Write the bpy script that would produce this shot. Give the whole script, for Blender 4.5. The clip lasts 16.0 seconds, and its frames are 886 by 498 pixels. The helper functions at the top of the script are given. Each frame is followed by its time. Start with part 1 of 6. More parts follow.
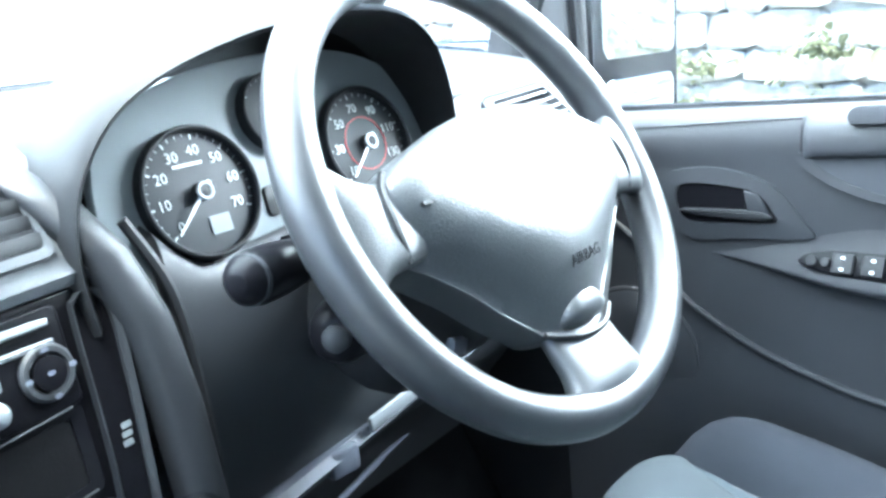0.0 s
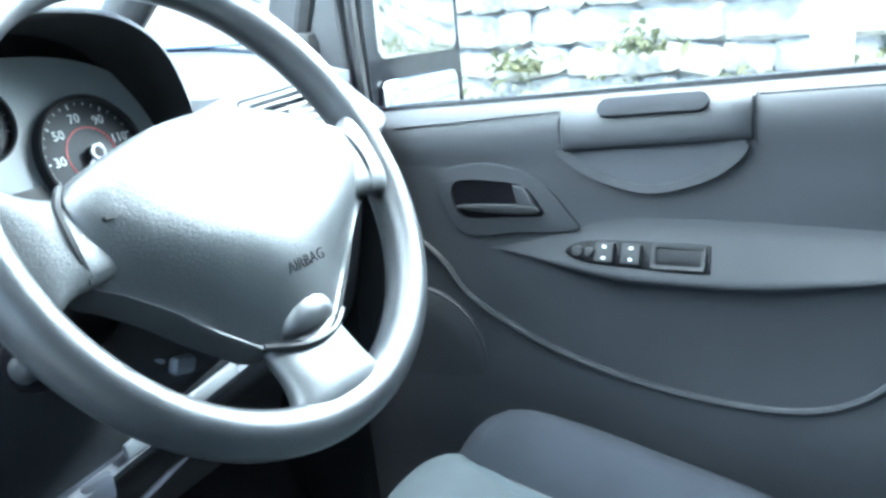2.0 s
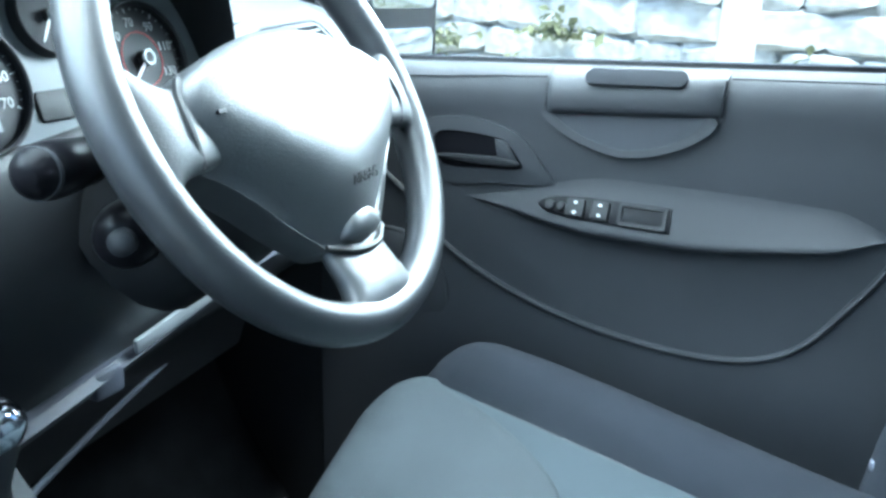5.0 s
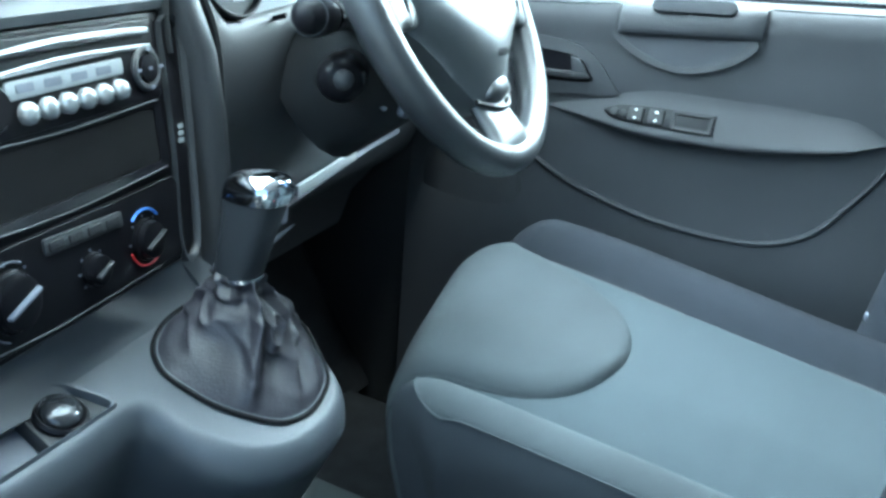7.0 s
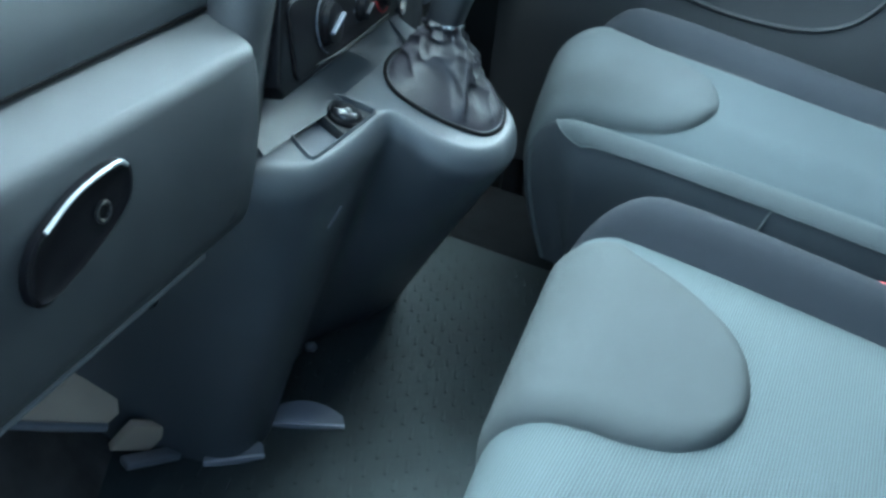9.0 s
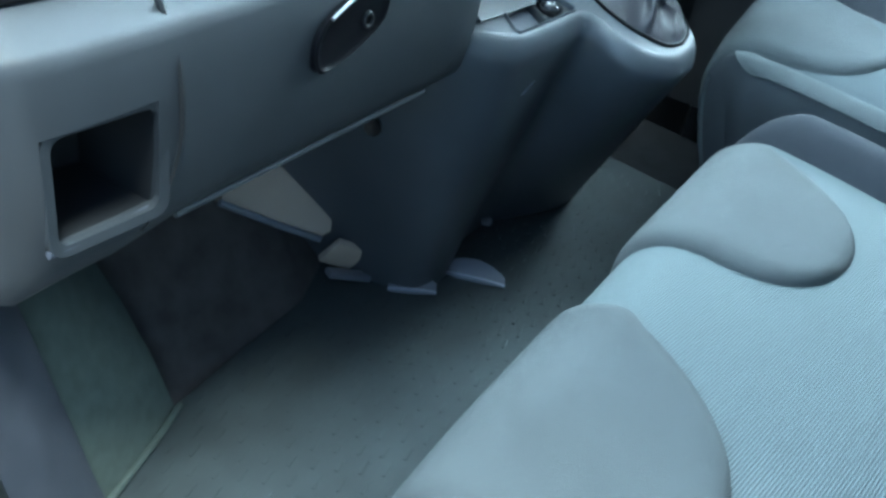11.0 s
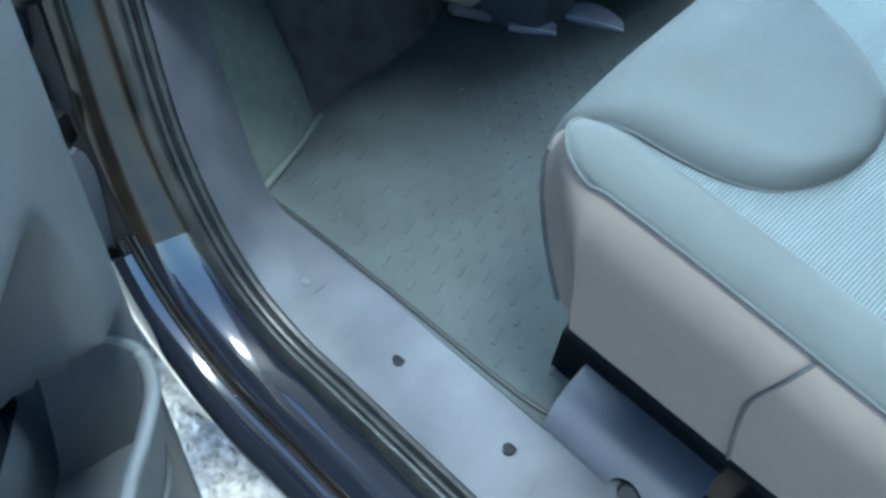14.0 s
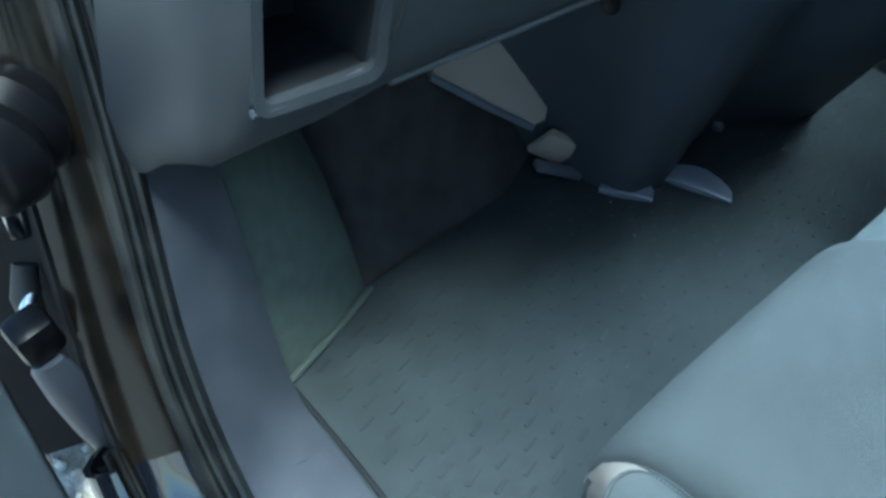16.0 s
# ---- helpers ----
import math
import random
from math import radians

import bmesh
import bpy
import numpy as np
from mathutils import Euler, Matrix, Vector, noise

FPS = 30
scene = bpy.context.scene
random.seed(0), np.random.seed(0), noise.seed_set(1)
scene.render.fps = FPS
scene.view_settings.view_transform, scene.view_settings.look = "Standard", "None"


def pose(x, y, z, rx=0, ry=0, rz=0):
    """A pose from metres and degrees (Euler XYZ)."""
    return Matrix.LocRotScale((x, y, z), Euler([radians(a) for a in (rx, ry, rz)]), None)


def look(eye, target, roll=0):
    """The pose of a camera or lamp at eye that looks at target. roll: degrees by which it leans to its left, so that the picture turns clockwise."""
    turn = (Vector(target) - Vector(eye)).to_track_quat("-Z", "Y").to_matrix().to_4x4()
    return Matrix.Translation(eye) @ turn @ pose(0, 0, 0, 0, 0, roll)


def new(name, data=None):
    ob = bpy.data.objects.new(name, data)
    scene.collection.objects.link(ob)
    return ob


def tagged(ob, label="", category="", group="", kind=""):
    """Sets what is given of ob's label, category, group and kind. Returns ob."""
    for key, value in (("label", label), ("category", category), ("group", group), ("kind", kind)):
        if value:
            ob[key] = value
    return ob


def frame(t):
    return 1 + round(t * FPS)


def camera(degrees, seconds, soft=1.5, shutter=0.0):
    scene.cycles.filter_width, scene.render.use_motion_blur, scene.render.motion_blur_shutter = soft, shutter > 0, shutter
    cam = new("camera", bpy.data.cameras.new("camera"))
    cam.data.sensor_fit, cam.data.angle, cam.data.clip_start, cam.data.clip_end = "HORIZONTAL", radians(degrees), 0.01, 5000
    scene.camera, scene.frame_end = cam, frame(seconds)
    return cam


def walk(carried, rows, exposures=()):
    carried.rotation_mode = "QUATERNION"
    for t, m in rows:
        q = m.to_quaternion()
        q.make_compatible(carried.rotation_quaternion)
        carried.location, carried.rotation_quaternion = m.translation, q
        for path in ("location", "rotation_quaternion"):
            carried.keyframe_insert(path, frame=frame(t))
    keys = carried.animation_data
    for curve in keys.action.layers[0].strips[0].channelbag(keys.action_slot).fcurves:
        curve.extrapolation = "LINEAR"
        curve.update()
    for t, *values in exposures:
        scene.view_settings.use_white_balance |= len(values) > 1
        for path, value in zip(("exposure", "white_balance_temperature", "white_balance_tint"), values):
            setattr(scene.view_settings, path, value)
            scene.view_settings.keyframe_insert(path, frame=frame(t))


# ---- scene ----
cam = camera(53.0, 16.0, soft=3.0)
PATH = [
    (0, (-0.005, -0.087, 0.873), (1.378, 1.245, 0.312), -4.4),
    (0.5, (0.004, -0.101, 0.881), (1.441, 1.179, 0.336), -4.6),
    (1, (0.023, -0.123, 0.885), (1.514, 1.1, 0.354), -4.7),
    (1.5, (0.046, -0.142, 0.874), (1.575, 1.026, 0.328), -5.2),
    (2, (0.075, -0.156, 0.862), (1.641, 0.944, 0.281), -5.2),
    (2.5, (0.097, -0.162, 0.853), (1.696, 0.875, 0.248), -4.9),
    (3, (0.102, -0.16, 0.847), (1.718, 0.838, 0.22), -4.7),
    (3.2, (0.104, -0.162, 0.848), (1.73, 0.817, 0.22), -4.4),
    (5.3, (-0.118, -0.08, 0.853), (1.571, 0.773, 0.207), 3.9),
    (5.5, (-0.154, -0.077, 0.85), (1.524, 0.799, 0.204), 4.5),
    (6, (-0.237, -0.084, 0.839), (1.433, 0.808, 0.193), 6.4),
    (6.5, (-0.296, -0.106, 0.817), (1.359, 0.788, 0.136), 5.9),
    (7, (-0.35, -0.105, 0.806), (1.338, 0.711, 0.109), 6.1),
    (7.5, (-0.49, -0.086, 0.835), (1.263, 0.566, 0.127), 6.3),
    (8, (-0.586, -0.072, 0.853), (1.139, 0.543, 0.049), 2.8),
    (8.5, (-0.655, -0.069, 0.838), (1.024, 0.537, -0.064), 6.7),
    (9, (-0.687, -0.063, 0.784), (0.899, 0.624, -0.221), 7.5),
    (9.2, (-0.702, -0.076, 0.783), (0.849, 0.632, -0.263), 8.9),
    (11.5, (-0.932, -0.223, 0.749), (0.344, 0.834, -0.372), 10.1),
    (12, (-0.971, -0.238, 0.721), (0.221, 0.818, -0.489), 10.7),
    (12.5, (-0.992, -0.27, 0.702), (0.176, 0.754, -0.557), 7.6),
    (13, (-1.002, -0.298, 0.684), (0.146, 0.682, -0.628), 5.1),
    (13.5, (-1.012, -0.293, 0.666), (0.1, 0.648, -0.706), 4.9),
    (14, (-1.016, -0.251, 0.669), (0.094, 0.668, -0.718), 9.7),
    (14.5, (-0.97, -0.198, 0.678), (0.081, 0.779, -0.716), 10.7),
    (15, (-0.907, -0.149, 0.677), (0.079, 0.868, -0.735), 11.2),
    (15.5, (-0.865, -0.122, 0.675), (0.082, 0.928, -0.74), 10.4),
    (16, (-0.845, -0.126, 0.703), (0.126, 1.007, -0.629), 8.9),
]
walk(cam, [(t, look(eye, target, roll)) for t, eye, target, roll in PATH], [(0, 2.6, 5700, 2), (3.2, 2.1, 5500, -4), (5.5, 1.85, 5450, -4), (6.5, 2.05, 5450, -7), (8.0, 2.05, 5400, -9), (9.2, 1.85, 5300, -11), (11.5, 1.95, 5150, -9), (12.5, 2.1, 5150, -7), (13.5, 2.12, 5150, -7), (14.5, 1.98, 5150, -8), (16.0, 1.6, 5050, -11)])


# ---- light ----
world = bpy.data.worlds.new("world")
scene.world = world
world.use_nodes = True
wn = world.node_tree
sky = wn.nodes.new("ShaderNodeTexSky")
sky.sky_type, sky.sun_disc = "NISHITA", False
sky.sun_elevation, sky.sun_rotation = radians(69), radians(222)
wn.links.new(sky.outputs[0], wn.nodes["Background"].inputs[0])
wn.nodes["Background"].inputs[1].default_value = 0.125
sun = new("sun", bpy.data.lights.new("sun", "SUN"))
sun.data.energy, sun.data.angle, sun.data.color = 2.6, radians(14), (1.0, 0.93, 0.82)
SUN_EL, SUN_AZ = radians(69), radians(222)
sun.matrix_world = look((0, 0, 0), (-math.sin(SUN_AZ) * math.cos(SUN_EL), -math.cos(SUN_AZ) * math.cos(SUN_EL), -math.sin(SUN_EL)))
# the sky's light in the windscreen's opening
screen = new("windscreen_skylight", bpy.data.lights.new("windscreen_skylight", "AREA"))
screen.data.shape, screen.data.size, screen.data.size_y, screen.data.energy, screen.data.color = "RECTANGLE", 1.5, 0.95, 18.0, (0.93, 0.97, 1.0)
screen.matrix_world = look((0.08, 0.67, 1.17), (0.08, 0.67 - 0.42, 1.17 - 0.91))
# the sky's light in the driver's window
side = new("window_skylight", bpy.data.lights.new("window_skylight", "AREA"))
side.data.shape, side.data.size, side.data.size_y, side.data.energy, side.data.color = "RECTANGLE", 0.60, 0.50, 9.0, (0.95, 0.98, 1.0)
side.matrix_world = look((1.02, 0.22, 1.08), (0.45, 0.32, 0.75))


# ---- materials ----
def material(name, color, rough=0.6, metal=0.0, grain=900.0, bump=0.1, vary=0.12, blotch=9.0, spec=0.5, coat=0.0, tint=None, dist=0.001):
    """Principled surface with a fine relief and a slow blotchy variation of colour."""
    m = bpy.data.materials.new(name)
    m.use_nodes = True
    nt = m.node_tree
    b = nt.nodes["Principled BSDF"]
    co = nt.nodes.new("ShaderNodeTexCoord")
    slow = nt.nodes.new("ShaderNodeTexNoise")
    slow.inputs["Scale"].default_value, slow.inputs["Detail"].default_value = blotch, 6
    fine = nt.nodes.new("ShaderNodeTexNoise")
    fine.inputs["Scale"].default_value, fine.inputs["Detail"].default_value = grain, 3
    mix = nt.nodes.new("ShaderNodeMix")
    mix.data_type = "RGBA"
    t = tint or color
    mix.inputs["A"].default_value = (*[c * (1 - vary) for c in color], 1)
    mix.inputs["B"].default_value = (*[min(1, c * (1 + vary)) for c in t], 1)
    ramp = nt.nodes.new("ShaderNodeMapRange")
    ramp.inputs["From Min"].default_value, ramp.inputs["From Max"].default_value = 0.3, 0.7
    nt.links.new(co.outputs["Object"], slow.inputs["Vector"])
    nt.links.new(co.outputs["Object"], fine.inputs["Vector"])
    nt.links.new(slow.outputs["Fac"], ramp.inputs["Value"])
    nt.links.new(ramp.outputs["Result"], mix.inputs["Factor"])
    nt.links.new(mix.outputs["Result"], b.inputs["Base Color"])
    rr = nt.nodes.new("ShaderNodeMapRange")
    rr.inputs["To Min"].default_value, rr.inputs["To Max"].default_value = max(0.02, rough - 0.06), min(1, rough + 0.06)
    nt.links.new(slow.outputs["Fac"], rr.inputs["Value"])
    nt.links.new(rr.outputs["Result"], b.inputs["Roughness"])
    b.inputs["Metallic"].default_value = metal
    b.inputs["Specular IOR Level"].default_value = spec
    b.inputs["Coat Weight"].default_value = coat
    bp = nt.nodes.new("ShaderNodeBump")
    bp.inputs["Strength"].default_value, bp.inputs["Distance"].default_value = bump, dist
    nt.links.new(fine.outputs["Fac"], bp.inputs["Height"])
    nt.links.new(bp.outputs["Normal"], b.inputs["Normal"])
    return m


def weave(m, scale_x, scale_y, depth, dark, light, angle=0.0):
    """Adds ribs (and cross threads) to a cloth material, in metres of the object's own axes."""
    nt = m.node_tree
    b = nt.nodes["Principled BSDF"]
    co = nt.nodes.new("ShaderNodeTexCoord")
    mp = nt.nodes.new("ShaderNodeMapping")
    mp.inputs["Rotation"].default_value[2] = radians(angle)
    nt.links.new(co.outputs["Object"], mp.inputs["Vector"])
    w = nt.nodes.new("ShaderNodeTexWave")
    w.bands_direction, w.inputs["Scale"].default_value = "X", scale_x
    w.inputs["Distortion"].default_value = 0.15
    w2 = nt.nodes.new("ShaderNodeTexWave")
    w2.bands_direction, w2.inputs["Scale"].default_value = "Y", scale_y
    for n in (w, w2):
        nt.links.new(mp.outputs["Vector"], n.inputs["Vector"])
    mul = nt.nodes.new("ShaderNodeMath")
    mul.operation = "MULTIPLY_ADD"
    mul.inputs[1].default_value = 0.25
    nt.links.new(w2.outputs["Fac"], mul.inputs[0])
    nt.links.new(w.outputs["Fac"], mul.inputs[2])
    mix = nt.nodes.new("ShaderNodeMix")
    mix.data_type = "RGBA"
    mix.inputs["A"].default_value, mix.inputs["B"].default_value = (*dark, 1), (*light, 1)
    nt.links.new(mul.outputs[0], mix.inputs["Factor"])
    nt.links.new(mix.outputs["Result"], b.inputs["Base Color"])
    bp = nt.nodes.new("ShaderNodeBump")
    bp.inputs["Strength"].default_value, bp.inputs["Distance"].default_value = 0.6, depth
    nt.links.new(mul.outputs[0], bp.inputs["Height"])
    nt.links.new(bp.outputs["Normal"], b.inputs["Normal"])
    return m


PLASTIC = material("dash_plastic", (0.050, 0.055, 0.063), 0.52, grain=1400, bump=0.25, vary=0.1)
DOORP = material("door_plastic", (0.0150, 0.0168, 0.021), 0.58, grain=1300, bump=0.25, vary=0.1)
# door plastic darkened to look like the shade inside a slot
SLOT_SHADE = material("slot_shade_plastic", (0.011, 0.0125, 0.016), 0.8, grain=1300, bump=0.25, vary=0.1, spec=0.2)
DOORL = material("door_insert_plastic", (0.026, 0.029, 0.036), 0.66, grain=1500, bump=0.3, vary=0.12)
TRIMP = material("sill_plastic", (0.048, 0.054, 0.072), 0.5, grain=1100, bump=0.2, vary=0.12, tint=(0.060, 0.065, 0.084))
SILLP = material("sill_trim_plastic", (0.034, 0.038, 0.050), 0.5, grain=1100, bump=0.2, vary=0.14, tint=(0.042, 0.045, 0.056), blotch=18, spec=0.35)
# black that stands for shade in recesses and slots, and for plain dark joints
SHADOWP = material("shadow_and_joint_black", (0.006, 0.006, 0.007), 0.8, grain=500, bump=0.2, vary=0.3, spec=0.1)
DARKP = material("dark_plastic", (0.013, 0.014, 0.016), 0.5, grain=1200, bump=0.2, vary=0.2, spec=0.3)
BLACKP = material("black_panel_plastic", (0.005, 0.005, 0.0065), 0.3, grain=900, bump=0.06, vary=0.2, spec=0.12)
WHEELP = material("wheel_skin", (0.026, 0.028, 0.032), 0.31, grain=900, bump=0.35, vary=0.1, blotch=60, spec=0.8)
HUBP = material("wheel_hub_skin", (0.046, 0.050, 0.054), 0.36, grain=700, bump=0.4, vary=0.1, spec=1.0)
SILVER = material("silver_plastic", (0.36, 0.38, 0.4), 0.3, metal=0.55, grain=800, bump=0.05)
CHROME = material("chrome", (0.62, 0.64, 0.68), 0.1, metal=1.0, grain=60, bump=0.01, vary=0.04)
BALL = material("pearl_button", (0.36, 0.38, 0.4), 0.18, metal=0.6, grain=400, bump=0.02)
LEATHER = material("gaiter_leather", (0.020, 0.0195, 0.025), 0.40, spec=0.35, grain=500, bump=0.5, vary=0.2)
CLOTH_D = material("dark_cloth", (0.021, 0.0238, 0.030), 0.95, grain=2200, bump=0.7, vary=0.1, spec=0.15)
CLOTH_P = material("pad_cloth", (0.057, 0.064, 0.067), 0.95, grain=2400, bump=0.6, vary=0.08, spec=0.15)
CLOTH_DP = material("driver_pad_cloth", (0.047, 0.055, 0.060), 0.95, grain=2400, bump=0.6, vary=0.1, spec=0.15)
CLOTH_B = material("bolster_cloth", (0.059, 0.066, 0.069), 0.95, grain=2400, bump=0.6, vary=0.08, spec=0.15)
CLOTH_SD = material("driver_skirt_cloth", (0.030, 0.035, 0.042), 0.95, grain=2200, bump=0.6, vary=0.1, spec=0.15)
# bench skirt: warm light bounced off the gravel is put into this pale beige
CLOTH_WARM = material("bounce_lit_skirt_cloth", (0.19, 0.165, 0.148), 0.9, grain=2000, bump=0.5, vary=0.08, spec=0.2, blotch=4)
RIBBED = weave(material("ribbed_cloth", (0.15, 0.18, 0.2), 0.95, spec=0.15), 122, 150, 0.0008, (0.046, 0.056, 0.060), (0.094, 0.112, 0.118), 90)
SMOOTHC = weave(material("woven_cloth", (0.13, 0.16, 0.18), 0.95, spec=0.15), 200, 200, 0.0002, (0.038, 0.047, 0.053), (0.050, 0.062, 0.069), 90)
PIPING = material("seam_piping", (0.05, 0.055, 0.06), 0.7, grain=1500, bump=0.4)
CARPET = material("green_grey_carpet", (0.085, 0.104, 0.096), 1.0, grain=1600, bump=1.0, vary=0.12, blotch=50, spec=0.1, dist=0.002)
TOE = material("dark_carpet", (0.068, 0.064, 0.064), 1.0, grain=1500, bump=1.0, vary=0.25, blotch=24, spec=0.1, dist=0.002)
# the dark carpet again, with the footwell's shade put into its colour
TOE_SHADE = material("shaded_dark_carpet", (0.013, 0.014, 0.016), 1.0, grain=1500, bump=1.0, vary=0.25, blotch=24, spec=0.1, dist=0.002)
MAT = material("rubber_floor_mat", (0.0160, 0.0230, 0.0258), 0.75, grain=1300, bump=0.6, vary=0.22, blotch=14, tint=(0.0215, 0.0285, 0.0310))
RUBBER = material("seal_rubber", (0.0065, 0.0080, 0.0092), 0.42, grain=500, bump=0.4, vary=0.4, blotch=30, spec=0.32, tint=(0.0115, 0.0122, 0.0125))
PAINT = material("navy_paint", (0.0055, 0.0065, 0.011), 0.12, grain=300, bump=0.006, vary=0.12, coat=1.0)
# near-black paint; its brown is dust plus warm reflections put into the colour
BROWNP = material("dust_and_reflection_paint", (0.0035, 0.0032, 0.0032), 0.18, grain=260, bump=0.03, vary=0.3, blotch=30, spec=0.3, tint=(0.008, 0.0062, 0.0045))
# door plastic made paler: daylight on the open door is in the colour
LITP = material("daylit_plastic", (0.050, 0.057, 0.066), 0.55, grain=1300, bump=0.25, vary=0.1)
FOAM = material("beige_foam", (0.33, 0.28, 0.235), 0.9, grain=900, bump=0.6, vary=0.1)
METAL = material("bare_bracket_metal", (0.28, 0.3, 0.36), 0.35, metal=0.7, grain=400, bump=0.05)
GLOSSP = material("glossy_black_plastic", (0.020, 0.021, 0.024), 0.13, grain=300, bump=0.01, vary=0.1, spec=0.6)
CONSP = material("console_plastic", (0.047, 0.053, 0.063), 0.42, grain=1400, bump=0.25, vary=0.12)
GRIPP = material("grip_rubber", (0.022, 0.024, 0.028), 0.42, grain=900, bump=0.2, vary=0.15)
LIP = material("worn_lip", (0.10, 0.11, 0.14), 0.4, grain=500, bump=0.15, vary=0.2)
# the dash plastic darkened, standing in for light falling off below the lid
DASH_SHADE = material("shaded_dash_plastic", (0.024, 0.0275, 0.033), 0.52, grain=1400, bump=0.25, vary=0.12)
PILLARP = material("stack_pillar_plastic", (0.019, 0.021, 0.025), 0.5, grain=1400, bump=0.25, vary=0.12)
WHITE = material("dial_white", (0.55, 0.57, 0.58), 0.5, bump=0.0)
# dial black raised to hold the reflection of a clear cover left out
DIAL = material("reflection_paled_dial", (0.020, 0.022, 0.026), 0.6, grain=800, bump=0.05)
DIALGREY = material("cluster_plate", (0.18, 0.20, 0.215), 0.45, grain=900, bump=0.1)
REDM = material("red_plastic", (0.45, 0.03, 0.035), 0.4, bump=0.05)
BLUEM = material("blue_mark", (0.05, 0.16, 0.5), 0.5, bump=0.0)
HEAD = material("headliner_cloth", (0.35, 0.36, 0.36), 0.95, grain=1500, bump=0.6)
PEBBLE = material("pebble_ground", (0.52, 0.48, 0.42), 0.9, grain=70, bump=0.8, vary=0.35, blotch=55, tint=(0.6, 0.56, 0.5), dist=0.01)
STONE = material("pale_rubble_stone", (0.88, 0.86, 0.82), 0.9, grain=60, bump=0.8, vary=0.35, blotch=6, dist=0.01)
MORTAR = material("wall_core", (0.86, 0.84, 0.80), 0.95, grain=60, bump=0.8, vary=0.3, blotch=8, dist=0.01)
LEAF = material("wall_plant_leaf", (0.22, 0.24, 0.13), 0.7, grain=60, bump=0.2, vary=0.4, blotch=4, tint=(0.25, 0.26, 0.15))
GRASS = material("verge_grass", (0.13, 0.16, 0.06), 0.85, grain=90, bump=0.6, vary=0.4, blotch=5, dist=0.01)


def glass_material(name, tint=(0.9, 0.95, 0.95), rough=0.0):
    m = bpy.data.materials.new(name)
    m.use_nodes = True
    b = m.node_tree.nodes["Principled BSDF"]
    b.inputs["Base Color"].default_value = (*tint, 1)
    b.inputs["Transmission Weight"].default_value, b.inputs["Roughness"].default_value, b.inputs["IOR"].default_value = 1.0, rough, 1.45
    return m


GLASS = glass_material("window_glass")
MIRROR = material("mirror_glass", (0.82, 0.85, 0.86), 0.02, metal=1.0, grain=10, bump=0.0, vary=0.02)


# ---- building helpers ----
def part(name, bm, mat, parent=None, label="", smooth=True, kind=""):
    """Links a bmesh as one mesh object, under a thing or a part if one is given."""
    me = bpy.data.meshes.new(name)
    bmesh.ops.recalc_face_normals(bm, faces=bm.faces)
    bm.to_mesh(me)
    bm.free()
    if smooth:
        me.polygons.foreach_set("use_smooth", [True] * len(me.polygons))
        me.set_sharp_from_angle(angle=radians(42))
    me.materials.append(mat)
    ob = new(name, me)
    if parent is not None:
        ob.parent = parent
        ob.matrix_parent_inverse = Matrix.Translation(-parent.location)
    return tagged(ob, label, kind=kind)


def thing(name, at, label, category, group=""):
    e = new(name)
    e.location = at
    e.empty_display_size = 0.05
    return tagged(e, label, category, group)


def spline(pts, n=6, closed=False):
    """Points of a smooth curve through pts (Catmull-Rom)."""
    p = [np.array(q, float) for q in pts]
    k = len(p)
    out = []
    for i in range(k if closed else k - 1):
        a, b, c, d = (p[(i + j) % k] if closed else p[min(max(i + j, 0), k - 1)] for j in (-1, 0, 1, 2))
        for s in range(n):
            t = s / n
            out.append(0.5 * ((2 * b) + (c - a) * t + (2 * a - 5 * b + 4 * c - d) * t * t + (3 * b - a - 3 * c + d) * t ** 3))
    if not closed:
        out.append(p[-1])
    return out


def loft(rings, closed=True, cap=True, loop=False):
    """A skin over rings of equally many points."""
    bm = bmesh.new()
    vs = [[bm.verts.new(tuple(q)) for q in r] for r in rings]
    n = len(rings[0])
    for i in range(len(vs) if loop else len(vs) - 1):
        a, b = vs[i], vs[(i + 1) % len(vs)]
        for j in range(n if closed else n - 1):
            q = (a[j], a[(j + 1) % n], b[(j + 1) % n], b[j])
            if len(set(q)) == 4:
                bm.faces.new(q)
    if cap and closed and not loop:
        bm.faces.new(vs[0])
        bm.faces.new(vs[-1])
    return bm


def tube(path, r, n=10, loop=False, cap=True):
    """A round bar along a path; r is one radius or one for each point."""
    p = [np.array(q, float) for q in path]
    rings, ref = [], None
    for i, q in enumerate(p):
        a = p[(i - 1) % len(p)] if loop else p[max(i - 1, 0)]
        b = p[(i + 1) % len(p)] if loop else p[min(i + 1, len(p) - 1)]
        d = (b - a) / np.linalg.norm(b - a)
        if ref is None:
            ref = np.array((0, 0, 1.0)) if abs(d[2]) < 0.9 else np.array((1.0, 0, 0))
        ref = ref - d * (ref @ d)
        ref /= np.linalg.norm(ref)
        s = np.cross(d, ref)
        rad = r[i] if hasattr(r, "__len__") else r
        rings.append([q + rad * (math.cos(k * 2 * math.pi / n) * ref + math.sin(k * 2 * math.pi / n) * s) for k in range(n)])
    return loft(rings, True, cap, loop)


CAB = Vector((0.05, -0.15, 0.85))


